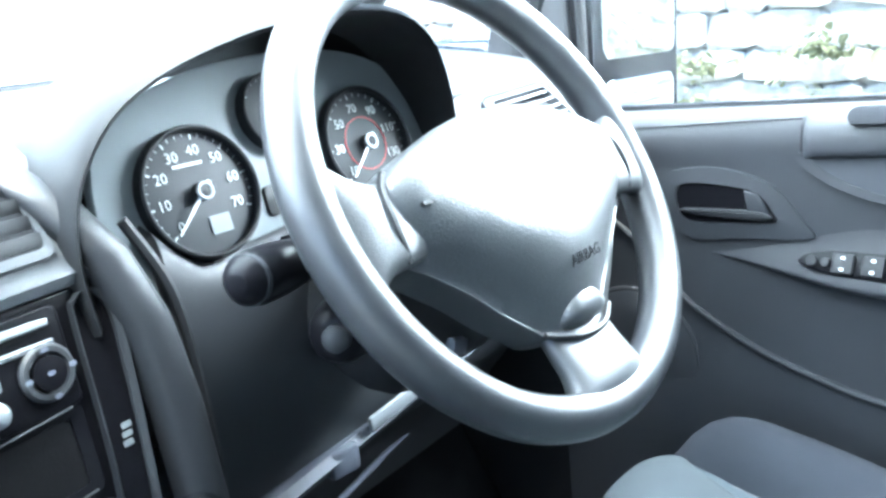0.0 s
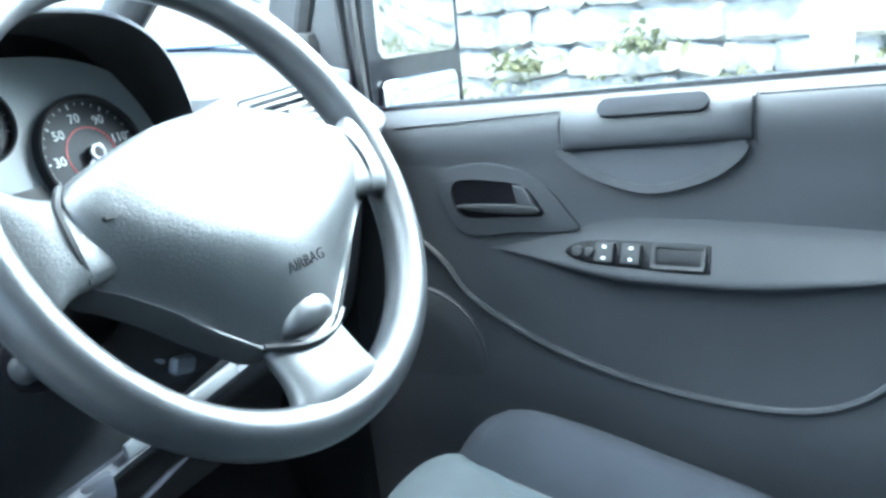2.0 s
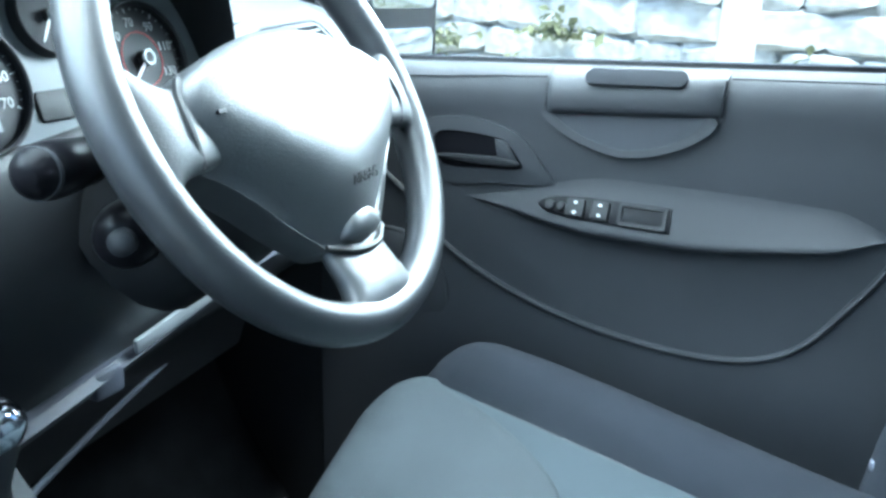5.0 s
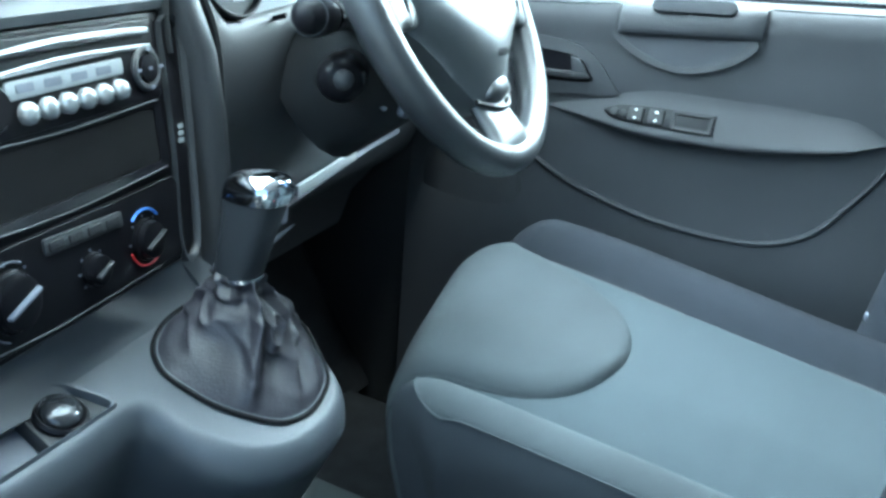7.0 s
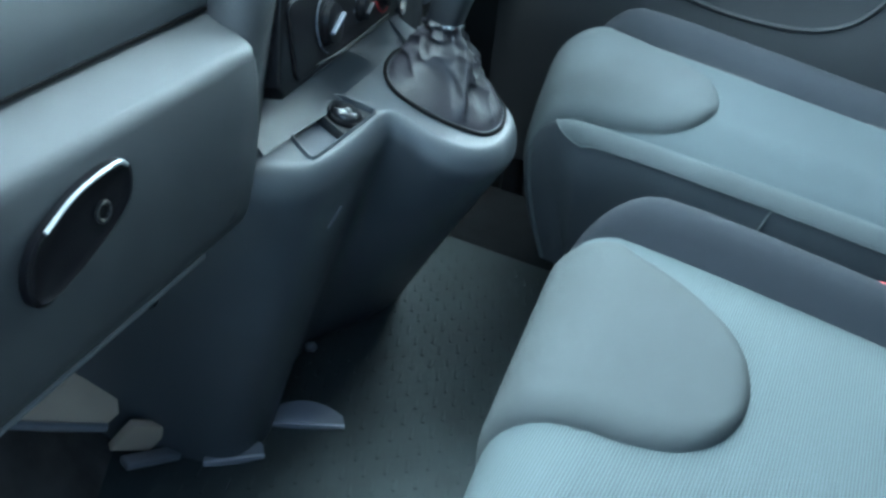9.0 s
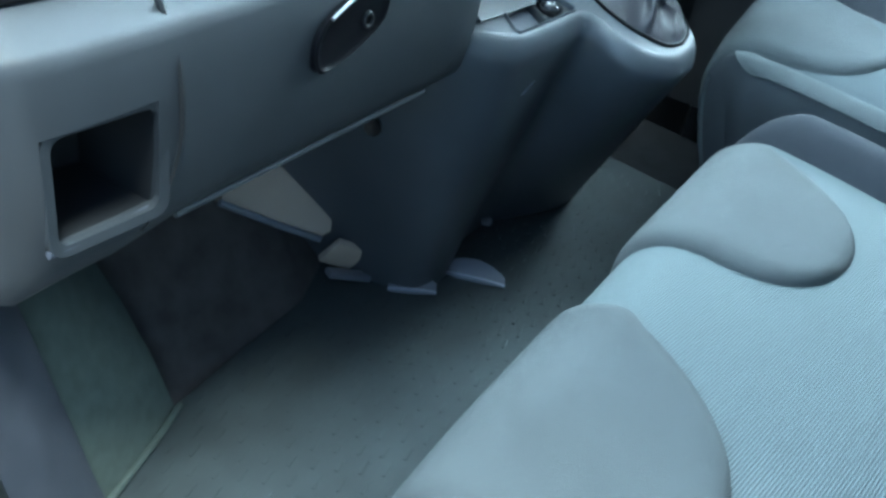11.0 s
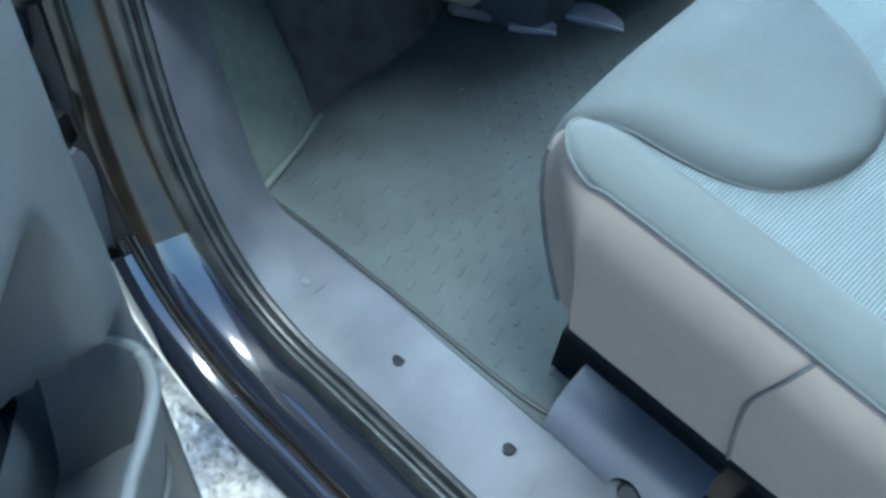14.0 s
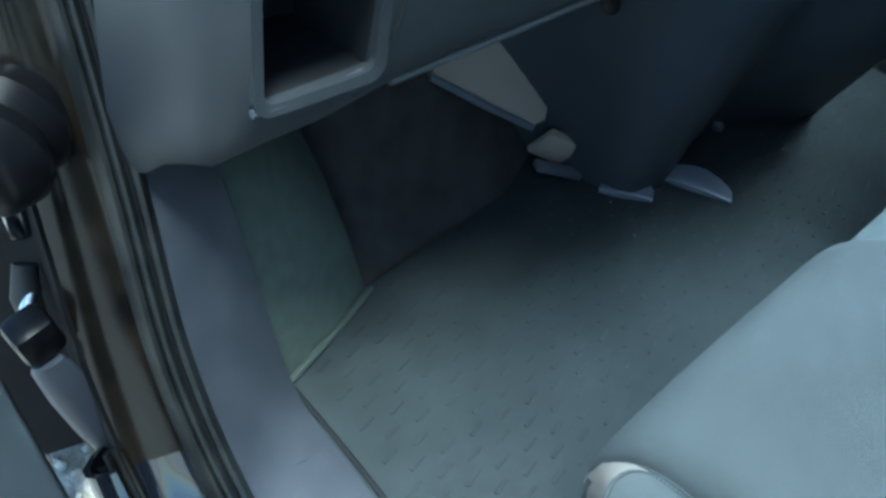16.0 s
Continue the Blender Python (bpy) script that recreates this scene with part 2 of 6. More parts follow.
def sheet(rows, thick=0.0, away=None):
    """A surface through rows of points, thickened away from the cab's middle (or along away) if asked."""
    bm = loft(rows, closed=False, cap=False)
    bmesh.ops.recalc_face_normals(bm, faces=bm.faces)
    if thick:
        bm.normal_update()
        push = 0.0
        for f in bm.faces:
            d = Vector(away) if away is not None else f.calc_center_median() - CAB
            push += f.normal.dot(d.normalized()) * f.calc_area()
        if push < 0:
            bmesh.ops.reverse_faces(bm, faces=bm.faces[:])
            bm.normal_update()
        src = bm.verts[:]
        rim = [e for e in bm.edges if e.is_boundary]
        twin = {v: bm.verts.new(v.co + v.normal * thick) for v in src}
        for f in bm.faces[:]:
            bm.faces.new([twin[v] for v in f.verts])
        for e in rim:
            a, b = e.verts
            bm.faces.new((a, b, twin[b], twin[a]))
    return bm


def box(c, s, bevel=0.0, rot=None, seg=2):
    bm = bmesh.new()
    bmesh.ops.create_cube(bm, size=1.0)
    bmesh.ops.scale(bm, vec=s, verts=bm.verts)
    if bevel:
        bmesh.ops.bevel(bm, geom=bm.edges[:], offset=bevel, segments=seg, profile=0.5, affect="EDGES")
    m = Matrix.Translation(c) @ (rot.to_4x4() if rot is not None else Matrix.Identity(4))
    bm.transform(m)
    return bm


def frame_of(o, e1, n):
    """A 4x4 matrix with origin o, x axis e1, z axis n."""
    n = Vector(n).normalized()
    e1 = Vector(e1)
    e1 = (e1 - n * e1.dot(n)).normalized()
    e2 = n.cross(e1)
    m = Matrix((e1, e2, n)).transposed().to_4x4()
    m.translation = Vector(o)
    return m


def plate(outline, m, depth, bevel=0.0, holes=()):
    """A plate of that outline in the frame m: its face at 0, its back at -depth."""
    bm = bmesh.new()
    vs = [bm.verts.new((x, y, 0)) for x, y in outline]
    f = bm.faces.new(vs)
    r = bmesh.ops.extrude_face_region(bm, geom=[f])
    bmesh.ops.translate(bm, vec=(0, 0, -depth), verts=[v for v in r["geom"] if isinstance(v, bmesh.types.BMVert)])
    bmesh.ops.recalc_face_normals(bm, faces=bm.faces)
    if bevel:
        es = [e for e in bm.edges if all(abs(v.co.z) < 1e-6 for v in e.verts)]
        bmesh.ops.bevel(bm, geom=es, offset=bevel, segments=3, profile=0.5, affect="EDGES")
    bm.transform(m)
    return bm


def rounded(w, h, r, n=5, cx=0.0, cy=0.0):
    out = []
    for qx, qy, a in ((1, 1, 0), (-1, 1, 90), (-1, -1, 180), (1, -1, 270)):
        for k in range(n + 1):
            t = radians(a + 90 * k / n)
            out.append((cx + qx * (w / 2 - r) + r * math.cos(t), cy + qy * (h / 2 - r) + r * math.sin(t)))
    return out


def circle(r, n=40, cx=0.0, cy=0.0):
    return [(cx + r * math.cos(2 * math.pi * k / n), cy + r * math.sin(2 * math.pi * k / n)) for k in range(n)]


def ring(r0, r1, m, depth, n=40, bevel=0.0):
    """A flat ring between two radii in the frame m."""
    prof = [(r0, -depth), (r0, -bevel), (r0 + bevel, 0), (r1 - bevel, 0), (r1, -bevel), (r1, -depth)]
    rows = [[m @ Vector((a * math.cos(2 * math.pi * k / n), a * math.sin(2 * math.pi * k / n), z)) for a, z in prof] for k in range(n)]
    return loft(rows, closed=True, cap=False, loop=True)


def frame_ring(outer, inner, m, depth, lip=0.0):
    """A frame between two outlines of equally many points."""
    rows = [[m @ Vector((*a, -depth)), m @ Vector((*a, 0)), m @ Vector((*b, lip)), m @ Vector((*b, -depth))] for a, b in zip(outer, inner)]
    return loft(rows, closed=True, cap=False, loop=True)


def dome(outline, m, steps):
    """Shrinking copies of an outline (scale, height): a cushion-like cap in the frame m."""
    cx, cy = sum(p[0] for p in outline) / len(outline), sum(p[1] for p in outline) / len(outline)
    rings = [[m @ Vector((cx + (x - cx) * s, cy + (y - cy) * s, z)) for x, y in outline] for s, z in steps]
    return loft(rings)


def text(body, size, m, mat, parent, name="lettering", align="CENTER"):
    c = bpy.data.curves.new(name, "FONT")
    c.body, c.size, c.align_x, c.align_y, c.extrude, c.resolution_u = body, size, align, "CENTER", 0.0002, 2
    ob = new(name, c)
    c.materials.append(mat)
    ob.matrix_world = m
    if parent is not None:
        ob.parent = parent
        ob.matrix_parent_inverse = Matrix.Translation(-parent.location)
    return ob


def structure(ob, label):
    return tagged(ob, label, kind="structure")


# ---- outside ground and verge ----
GZ = -0.46
bm = bmesh.new()
bmesh.ops.create_grid(bm, x_segments=60, y_segments=60, size=1.0)
for v in bm.verts:
    v.co = Vector((v.co.x ** 3 * 400, v.co.y ** 3 * 400, GZ))
structure(part("ground", bm, PEBBLE), "pale pebbly gravel ground in bright sun")
rng = random.Random(4)
bm = bmesh.new()
for k in range(1500):
    x, y, r = rng.uniform(-1.6, -0.55), rng.uniform(-0.2, 1.2), rng.uniform(0.004, 0.012)
    m = Matrix.Translation((x, y, GZ + r * 0.3)) @ Euler((rng.random() * 3, rng.random() * 3, rng.random() * 3)).to_matrix().to_4x4() @ Matrix.Diagonal((r * rng.uniform(0.8, 1.5), r, r * 0.7, 1))
    bmesh.ops.create_icosphere(bm, subdivisions=1, radius=1.0, matrix=m)
tagged(part("pebbles", bm, PEBBLE), "loose pale pebbles on the ground", "pebbles", kind="stuff")

# rubble wall beyond the driver's window: one core, stones proud of it
WX = 3.3
wall = structure(part("wall_east", box((WX + 0.25, 0.5, GZ + 0.95), (0.4, 9.0, 1.9), 0.02), MORTAR), "sunlit pale rubble stone garden wall with plants")
rng = random.Random(7)
shapes = []
for k in range(5):
    b = bmesh.new()
    bmesh.ops.create_cube(b, size=1.0)
    bmesh.ops.bevel(b, geom=b.edges[:], offset=0.16, segments=1, affect="EDGES")
    for v in b.verts:
        v.co += Vector((rng.uniform(-0.07, 0.07), rng.uniform(-0.08, 0.08), rng.uniform(-0.08, 0.08)))
    me = bpy.data.meshes.new("stone")
    b.to_mesh(me)
    b.free()
    me.materials.append(STONE)
    shapes.append(me)
z = GZ + 0.25
while z < 1.28:
    h = rng.uniform(0.09, 0.15)
    y = -1.8
    while y < 3.2:
        w = rng.uniform(0.11, 0.36)
        s = new("stone", shapes[rng.randrange(5)])
        s.location = (WX + 0.04, y + w / 2, z + h / 2)
        s.scale = (0.105 + rng.uniform(0, 0.04), w * 1.0, h * 1.0)
        s.rotation_euler = (rng.uniform(-0.12, 0.12), 0, 0)
        s.parent = wall
        y += w
    z += h
# low plants along the foot of the wall and in its joints
def clump(b, c, size, n, rr):
    for k in range(n):
        p = Vector((rr.gauss(0, 0.35) * size[0], rr.gauss(0, 0.4) * size[1], abs(rr.gauss(0, 0.45)) * size[2])) + Vector(c)
        l = rr.uniform(0.015, 0.04)
        m = Matrix.Translation(p) @ Euler((rr.uniform(-1, 1), rr.uniform(-1, 1), rr.random() * 6.3)).to_matrix().to_4x4()
        b.faces.new([b.verts.new(m @ Vector(q)) for q in ((-l, 0, 0), (0, -l * 0.5, l * 0.2), (l, 0, 0), (0, l * 0.5, l * 0.2))])


b = bmesh.new()
for k in range(44):
    clump(b, (WX - 0.16 + rng.uniform(-0.06, 0.1), -1.9 + k * 0.12, 0.30 + rng.uniform(-0.1, 0.06)), (0.16, 0.14, 0.13 + 0.1 * rng.random()), 55, rng)
for k in range(7):
    clump(b, (WX - 0.08, rng.uniform(-1.9, 3.2), rng.uniform(0.45, 1.2)), (0.05, rng.uniform(0.1, 0.30), 0.08), 60, rng)
tagged(part("wall_plants", b, LEAF, smooth=False), "yellow-green weeds and creeper growing on the wall", "plants", kind="stuff")
b = bmesh.new()
for k in range(5000):
    x, y, l = rng.uniform(WX - 1.1, WX - 0.05), rng.uniform(-2.5, 4.0), rng.uniform(0.03, 0.08)
    a, q = rng.random() * 6.3, rng.uniform(-0.03, 0.03)
    vs = [b.verts.new(p) for p in ((x - 0.004 * math.cos(a), y - 0.004 * math.sin(a), GZ), (x + 0.004 * math.cos(a), y + 0.004 * math.sin(a), GZ), (x + q, y + q, GZ + l))]
    b.faces.new(vs)
tagged(part("grass", b, GRASS, smooth=False), "short verge grass along the wall", "grass", kind="stuff")
post = part("gate_post", box((WX - 0.30, 0.40, GZ + 0.9), (0.11, 0.11, 1.8), 0.012), material("white_post_paint", (0.75, 0.75, 0.74), 0.6, grain=90, bump=0.2, vary=0.06))
tagged(post, "square white-painted post standing before the wall", "post")

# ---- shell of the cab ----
structure(part("floor", box((0.18, -0.2, -0.045), (1.40, 1.9, 0.05), 0.005), TOE_SHADE), "dark carpeted cab floor")
structure(part("ceiling", sheet([spline([(x, -0.95, 1.40), (x, -0.3, 1.47), (x, 0.08, 1.45), (x, 0.2, 1.41)], 5) for x in (-0.78, -0.6, 0.1, 0.75, 0.93)], 0.04), HEAD), "pale grey cloth headliner")
structure(part("wall_rear", box((0.08, -0.97, 0.45), (1.86, 0.05, 2.1), 0.01), PLASTIC), "dark plain bulkhead behind the seats")
structure(part("wall_side_driver", box((0.97, -0.62, 0.42), (0.09, 0.66, 2.05), 0.01), DOORP), "dark body side behind the driver's door")
structure(part("wall_side_passenger", box((-0.79, -0.80, 0.42), (0.09, 0.3, 2.05), 0.01), DOORP), "dark body side behind the passenger's door opening")
structure(part("firewall", box((0.08, 1.06, 0.15), (1.8, 0.05, 1.3), 0.01), DARKP), "dark firewall ahead of the footwells")
structure(part("body_side_front_passenger", box((-0.80, 0.86, 0.2), (0.03, 0.45, 1.2), 0.01), PAINT), "navy painted front wing")
structure(part("body_side_front_driver", box((0.97, 0.86, 0.2), (0.03, 0.45, 1.2), 0.01), PAINT), "navy painted front wing")
structure(part("kick_side_driver", box((0.945, 0.79, 0.255), (0.02, 0.52, 0.88), 0.004), DARKP), "dark side trim ahead of the driver's door")
g = part("windscreen", sheet([[(x, 1.06, 0.80), (x, 0.62, 1.13), (x, 0.2, 1.42)] for x in (-0.74, 0.08, 0.9)], 0.005), GLASS)
g.visible_shadow = False
structure(g, "large raked windscreen glass")
for sx, nm in ((-1, "passenger"), (1, "driver")):
    x0 = 0.08 + sx * 0.83
    structure(part("pillar_" + nm, tube(spline([(x0, 1.06, 0.76), (x0 - sx * 0.01, 0.62, 1.1), (x0 - sx * 0.06, 0.2, 1.41)], 6), 0.032, 10), PILLARP), "grey trimmed windscreen pillar")


# ---- driver's door ----
XD = 0.885
MD = frame_of((XD, 0, 0), (0, -1, 0), (-1, 0, 0))
def dl(*yz):
    return [(-y, z) for y, z in yz]


def smooth_outline(pts, n=5):
    return [tuple(p) for p in spline(pts, n, True)]


door = thing("van_door", (XD + 0.05, 0.1, 0.05), "closed dark grey plastic driver's door card with armrest and pull handle", "door")
border = spline([(0.50, 0.596), (0.416, 0.536), (0.372, 0.486), (0.27, 0.436), (0.14, 0.406), (0.012, 0.401), (-0.065, 0.426), (-0.115, 0.485), (-0.152, 0.55), (-0.172, 0.64), (-0.168, 0.725)], 6)
# card: upper field swells towards the cab above the armrest
def card_x(y, z):
    low = 0.012 / (1 + math.exp((z - 0.40) * 40))
    return XD + 0.012 - low


ys = [0.56 - 0.86 * k / 86 for k in range(87)]
zs = [0.04 + 0.03 * k for k in range(15)] + [0.47 + 0.18 * k / 50 for k in range(51)]
def belt(y):
    """Height of the window line, rising gently to the rear."""
    return 0.7285 - 0.037 * y


SHOULDER = [(0.0105, -0.056), (0.0095, -0.044), (0.0095, -0.033), (0.0115, -0.023), (0.0155, -0.015), (0.0215, -0.0085), (0.029, -0.0035), (0.038, 0.0), (0.05, 0.001)]
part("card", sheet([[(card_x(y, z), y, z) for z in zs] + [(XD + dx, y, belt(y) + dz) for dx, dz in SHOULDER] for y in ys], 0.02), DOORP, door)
def arm_rows():
    """Sections of the armrest: a lens-shaped swelling that faces up, with a soft lower return."""
    rows = []
    for k in range(49):
        y = 0.365 - 0.53 * k / 48
        g = min(1.0, max(0.0, (0.365 - y) / 0.22))
        g = g * g * (3 - 2 * g) * min(1.0, max(0.0, (y + 0.165) / 0.07)) ** 0.5
        hi, lo = 0.553 + 0.030 * g, 0.551 - 0.015 * g + 0.030 * max(0.0, min(1.0, (0.06 - y) / 0.22)) ** 1.4
        lo = min(lo, hi - 0.002)
        x0, h, out = XD + 0.0125, hi - lo, 0.022 * g
        rows.append([(x0 - out * o, y, hi - h * t) for o, t in ((-0.1, -0.60), (0.0, -0.36), (0.05, -0.16), (0.18, 0.06), (0.45, 0.38), (0.72, 0.70), (0.92, 0.92), (1.0, 1.02), (0.99, 1.10), (0.85, 1.18), (0.5, 1.24), (-0.2, 1.28))])
    return rows


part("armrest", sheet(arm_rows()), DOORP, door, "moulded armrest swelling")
part("window_seal", sheet([[(XD + 0.038, y, belt(y)), (XD + 0.040, y, belt(y) + 0.005), (XD + 0.050, y, belt(y) + 0.006)] for y in (0.6, 0.2, 0, -0.3)], 0.004), BLACKP, door, "black rubber window seal")
for a_, b_ in ((0.46, 0.238), (0.030, -0.29)):
    part("shoulder_groove", tube([(XD + 0.0125, y, belt(y) - 0.0185 + 0.010 * min(1.0, (0.46 - y) / 0.35)) for y in [a_ + (b_ - a_) * k / 10 for k in range(11)]], 0.0011, 6), BLACKP, door, "fine dark groove below the window line")
part("outer_skin", box((0.975, 0.13, 0.2), (0.03, 0.86, 1.0), 0.01), PAINT, door, "navy painted outer skin")
part("pocket_line", tube([(card_x(y, z) - 0.001, y, z) for y, z in border], 0.0042, 8), DOORP, door, "raised rounded border of the door pocket")
# sail panel at the mirror, frame and pane
part("sail_panel", plate(dl((0.72, 0.70), (0.545, 0.70), (0.555, 0.98), (0.62, 1.0)), frame_of((0.93, 0, 0), (0, -1, 0), (-1, 0, 0)), 0.03, 0.006), PILLARP, door)
part("window_frame", tube(spline([(0.94, 0.66, 0.70), (0.925, 0.47, 1.12), (0.90, 0.2, 1.40), (0.90, -0.2, 1.42), (0.91, -0.29, 1.38), (0.94, -0.29, 0.72)], 5), 0.016, 8), DARKP, door, "black window frame")
part("window_bar", tube([(0.937, 0.53, 0.70), (0.93, 0.53, 0.92)], 0.007, 8), DARKP, door, "dark upright quarter-light bar")
pane = part("pane", sheet([[(0.94, y, 0.70), (0.925, y, 1.1), (0.905, y, 1.40)] for y in (0.53, 0.1, -0.29)], 0.004), GLASS, door, "clear side window glass")
pane.visible_shadow = False
# inner handle
hx = frame_of((XD + 0.006, 0, 0), (0, -1, 0), (-1, 0, 0))
bez_o = smooth_outline(dl((0.402, 0.612), (0.398, 0.642), (0.335, 0.652), (0.272, 0.636), (0.235, 0.597), (0.228, 0.579), (0.30, 0.573), (0.372, 0.568)))
bez_i = smooth_outline(dl((0.384, 0.611), (0.376, 0.631), (0.335, 0.633), (0.289, 0.627), (0.268, 0.606), (0.266, 0.594), (0.31, 0.590), (0.368, 0.588)))
bezel = part("handle_bezel", frame_ring(bez_o, bez_i, frame_of((XD + 0.0085, 0, 0), (0, -1, 0), (-1, 0, 0)), 0.02, 0.0015), DOORP, door)
part("handle_recess", dome(bez_i, frame_of((XD + 0.0095, 0, 0), (0, -1, 0), (-1, 0, 0)), ((1.0, 0.0), (0.97, -0.001), (0.4, -0.0015))), BLACKP, bezel, "dark hollow behind the handle")
part("handle_lever", plate(smooth_outline(dl((0.372, 0.603), (0.30, 0.606), (0.272, 0.604), (0.272, 0.597), (0.32, 0.595), (0.370, 0.598)), 3), frame_of((XD + 0.003, 0, 0), (0, -1, 0), (-1, 0, 0)), 0.006, 0.002), DARKP, bezel, "dark grey release lever")
part("handle_pivot", plate(dl((0.300, 0.628), (0.285, 0.626), (0.272, 0.604), (0.296, 0.606)), frame_of((XD + 0.004, 0, 0), (0, -1, 0), (-1, 0, 0)), 0.006, 0.002), DOORP, bezel)
# pull: a rounded bar with a hand hollow below and a slot on top
def bar_row(y, f):
    """One section of the grab bar: rounded face, top running out to the window line."""
    zb, b_ = 0.668 + (0.231 - y) * 0.055, belt(y)
    prof = [(0.012, zb), (-0.006, zb), (-0.012, zb + 0.003), (-0.0145, zb + 0.009), (-0.0145, zb + 0.018), (-0.012, zb + 0.026), (-0.006, zb + 0.0335), (0.004, zb + 0.040), (0.016, b_ - 0.006), (0.030, b_ - 0.0015)]
    return [(XD + 0.0135 + (dx - 0.0135) * f if dx < 0.0135 else XD + dx, y, z - 0.002 * (1 - f)) for dx, z in prof]


part("pull_bar", sheet([bar_row(y, f) for y, f in ((0.235, 0.05), (0.234, 0.35), (0.230, 0.52), (0.222, 0.57), (0.18, 0.58), (0.135, 0.58), (0.10, 0.57), (0.075, 0.54), (0.056, 0.48), (0.045, 0.40), (0.037, 0.28), (0.035, 0.08))], 0.003), DOORP, door, "moulded grab bar")
for yb in (0.237, 0.033):
    part("bar_gap", tube([(XD + 0.002 + dx, yb, belt(yb) + dz) for dx, dz in ((0.006, -0.055), (0.004, -0.04), (0.004, -0.028), (0.008, -0.018))], 0.0006, 6), BLACKP, door)
cup_o = smooth_outline(dl((0.240, 0.672), (0.14, 0.674), (0.042, 0.676), (0.070, 0.642), (0.14, 0.623), (0.208, 0.641)))
cup_i = smooth_outline(dl((0.226, 0.672), (0.14, 0.676), (0.058, 0.678), (0.079, 0.648), (0.14, 0.631), (0.199, 0.647)))
hollow = part("hand_hollow", frame_ring(cup_o, cup_i, frame_of((XD + 0.004, 0, 0), (0, -1, 0), (-1, 0, 0)), 0.012, -0.0015), DOORP, door)
part("hollow_back", dome(cup_i, frame_of((XD + 0.0065, 0, 0), (0, -1, 0), (-1, 0, 0)), ((1.0, 0.0), (0.9, -0.004), (0.3, -0.005))), DOORL, hollow, "paler hollow of the grab handle")
# a flush plate, coloured dark in place of a shaded recess
part("slot", plate([(p[0] - 0.132, p[1] + 0.006) for p in rounded(0.114, 0.021, 0.010)], frame_of((XD + 0.0009, 0, 0.7143), (0, -1, 0.05), (-0.80, 0, 0.60)), 0.004, 0.0004), SLOT_SHADE, door, "slot on the ledge, its shade a flush darker plate")
# switches on the armrest
AM = frame_of((XD - 0.0012, 0, 0.5585), (0, -1, 0), (-0.905, 0, 0.425))
panel = part("switch_panel", plate([tuple(p) for p in spline(dl((0.238, 0.0), (0.215, 0.012), (0.15, 0.0155), (0.082, 0.0155), (0.078, 0.008), (0.078, -0.010), (0.083, -0.0155), (0.15, -0.0145), (0.215, -0.010)), 4, True)], AM, 0.012, 0.002), BLACKP, door, "black window switch panel")
for yy, w in ((0.222, 0.012), (0.208, 0.010)):
    part("switch", plate(circle(w / 2, 16, -yy, 0.0), AM @ Matrix.Translation((0, 0, 0.003)), 0.004, 0.001), DARKP, panel)
for yy in (0.190, 0.160):
    s = part("switch", plate([(p[0] - yy, p[1]) for p in rounded(0.022, 0.022, 0.003)], AM @ Matrix.Translation((0, 0, 0.004)), 0.006, 0.0015), DARKP, panel)
    for q in (-0.006, 0.006):
        part("switch_mark", plate([(p[0] - yy, p[1] + q) for p in rounded(0.0045, 0.003, 0.001)], AM @ Matrix.Translation((0, 0, 0.0046)), 0.0005), WHITE, panel)
part("switch_tray", frame_ring([(p[0] - 0.110, p[1]) for p in rounded(0.056, 0.026, 0.003)], [(p[0] - 0.110, p[1]) for p in rounded(0.048, 0.018, 0.002)], AM @ Matrix.Translation((0, 0, 0.003)), 0.004, -0.0005), DARKP, panel)
# loudspeaker rose
sp = frame_of((XD + 0.006, 0.448, 0.405), (0, -1, 0), (-1, 0, 0))
grille = part("speaker_grille", dome(circle(0.086, 40), sp, ((1.0, -0.02), (1.0, -0.001), (0.96, 0.001), (0.6, 0.002), (0.2, 0.0025))), DOORP, door, "round loudspeaker grille")
part("grille_rim", ring(0.084, 0.090, sp, 0.012, 40, 0.0015), DOORP, grille)

door.location += Vector((0.024, 0.012, 0.014))
door.rotation_euler.x = -0.035

# ---- wing mirror outside ----
mirror = thing("wing_mirror", (1.0, 0.56, 0.72), "large black wing mirror with two glasses on the driver's door", "mirror")
MM = frame_of((1.055, 0.560, 0.842), (1, 0.10, -0.03), (0.0, -1, 0.02)) @ Matrix.Scale(1.28, 4)
part("housing", dome(rounded(0.172, 0.345, 0.03), MM @ Matrix.Translation((0.014, 0, -0.09)), ((0.72, -0.02), (0.9, 0.0), (1.0, 0.035), (1.0, 0.085), (0.97, 0.092))), BLACKP, mirror)
part("glass", plate(rounded(0.140, 0.215, 0.012, cx=0.012, cy=0.050), MM @ Matrix.Translation((0, 0, 0.008)), 0.004, 0.001), MIRROR, mirror, "bright main mirror glass")
part("wide_glass", plate(rounded(0.136, 0.066, 0.012, cx=0.012, cy=-0.112), MM @ Matrix.Translation((0, 0, 0.008)), 0.004, 0.001), MIRROR, mirror, "small wide-angle mirror glass")
part("arm", box((1.0, 0.65, 0.78), (0.13, 0.05, 0.07), 0.02), DARKP, mirror)


# ---- seats ----
def ease(t):
    t = min(1.0, max(0.0, t))
    return t * t * (3 - 2 * t)


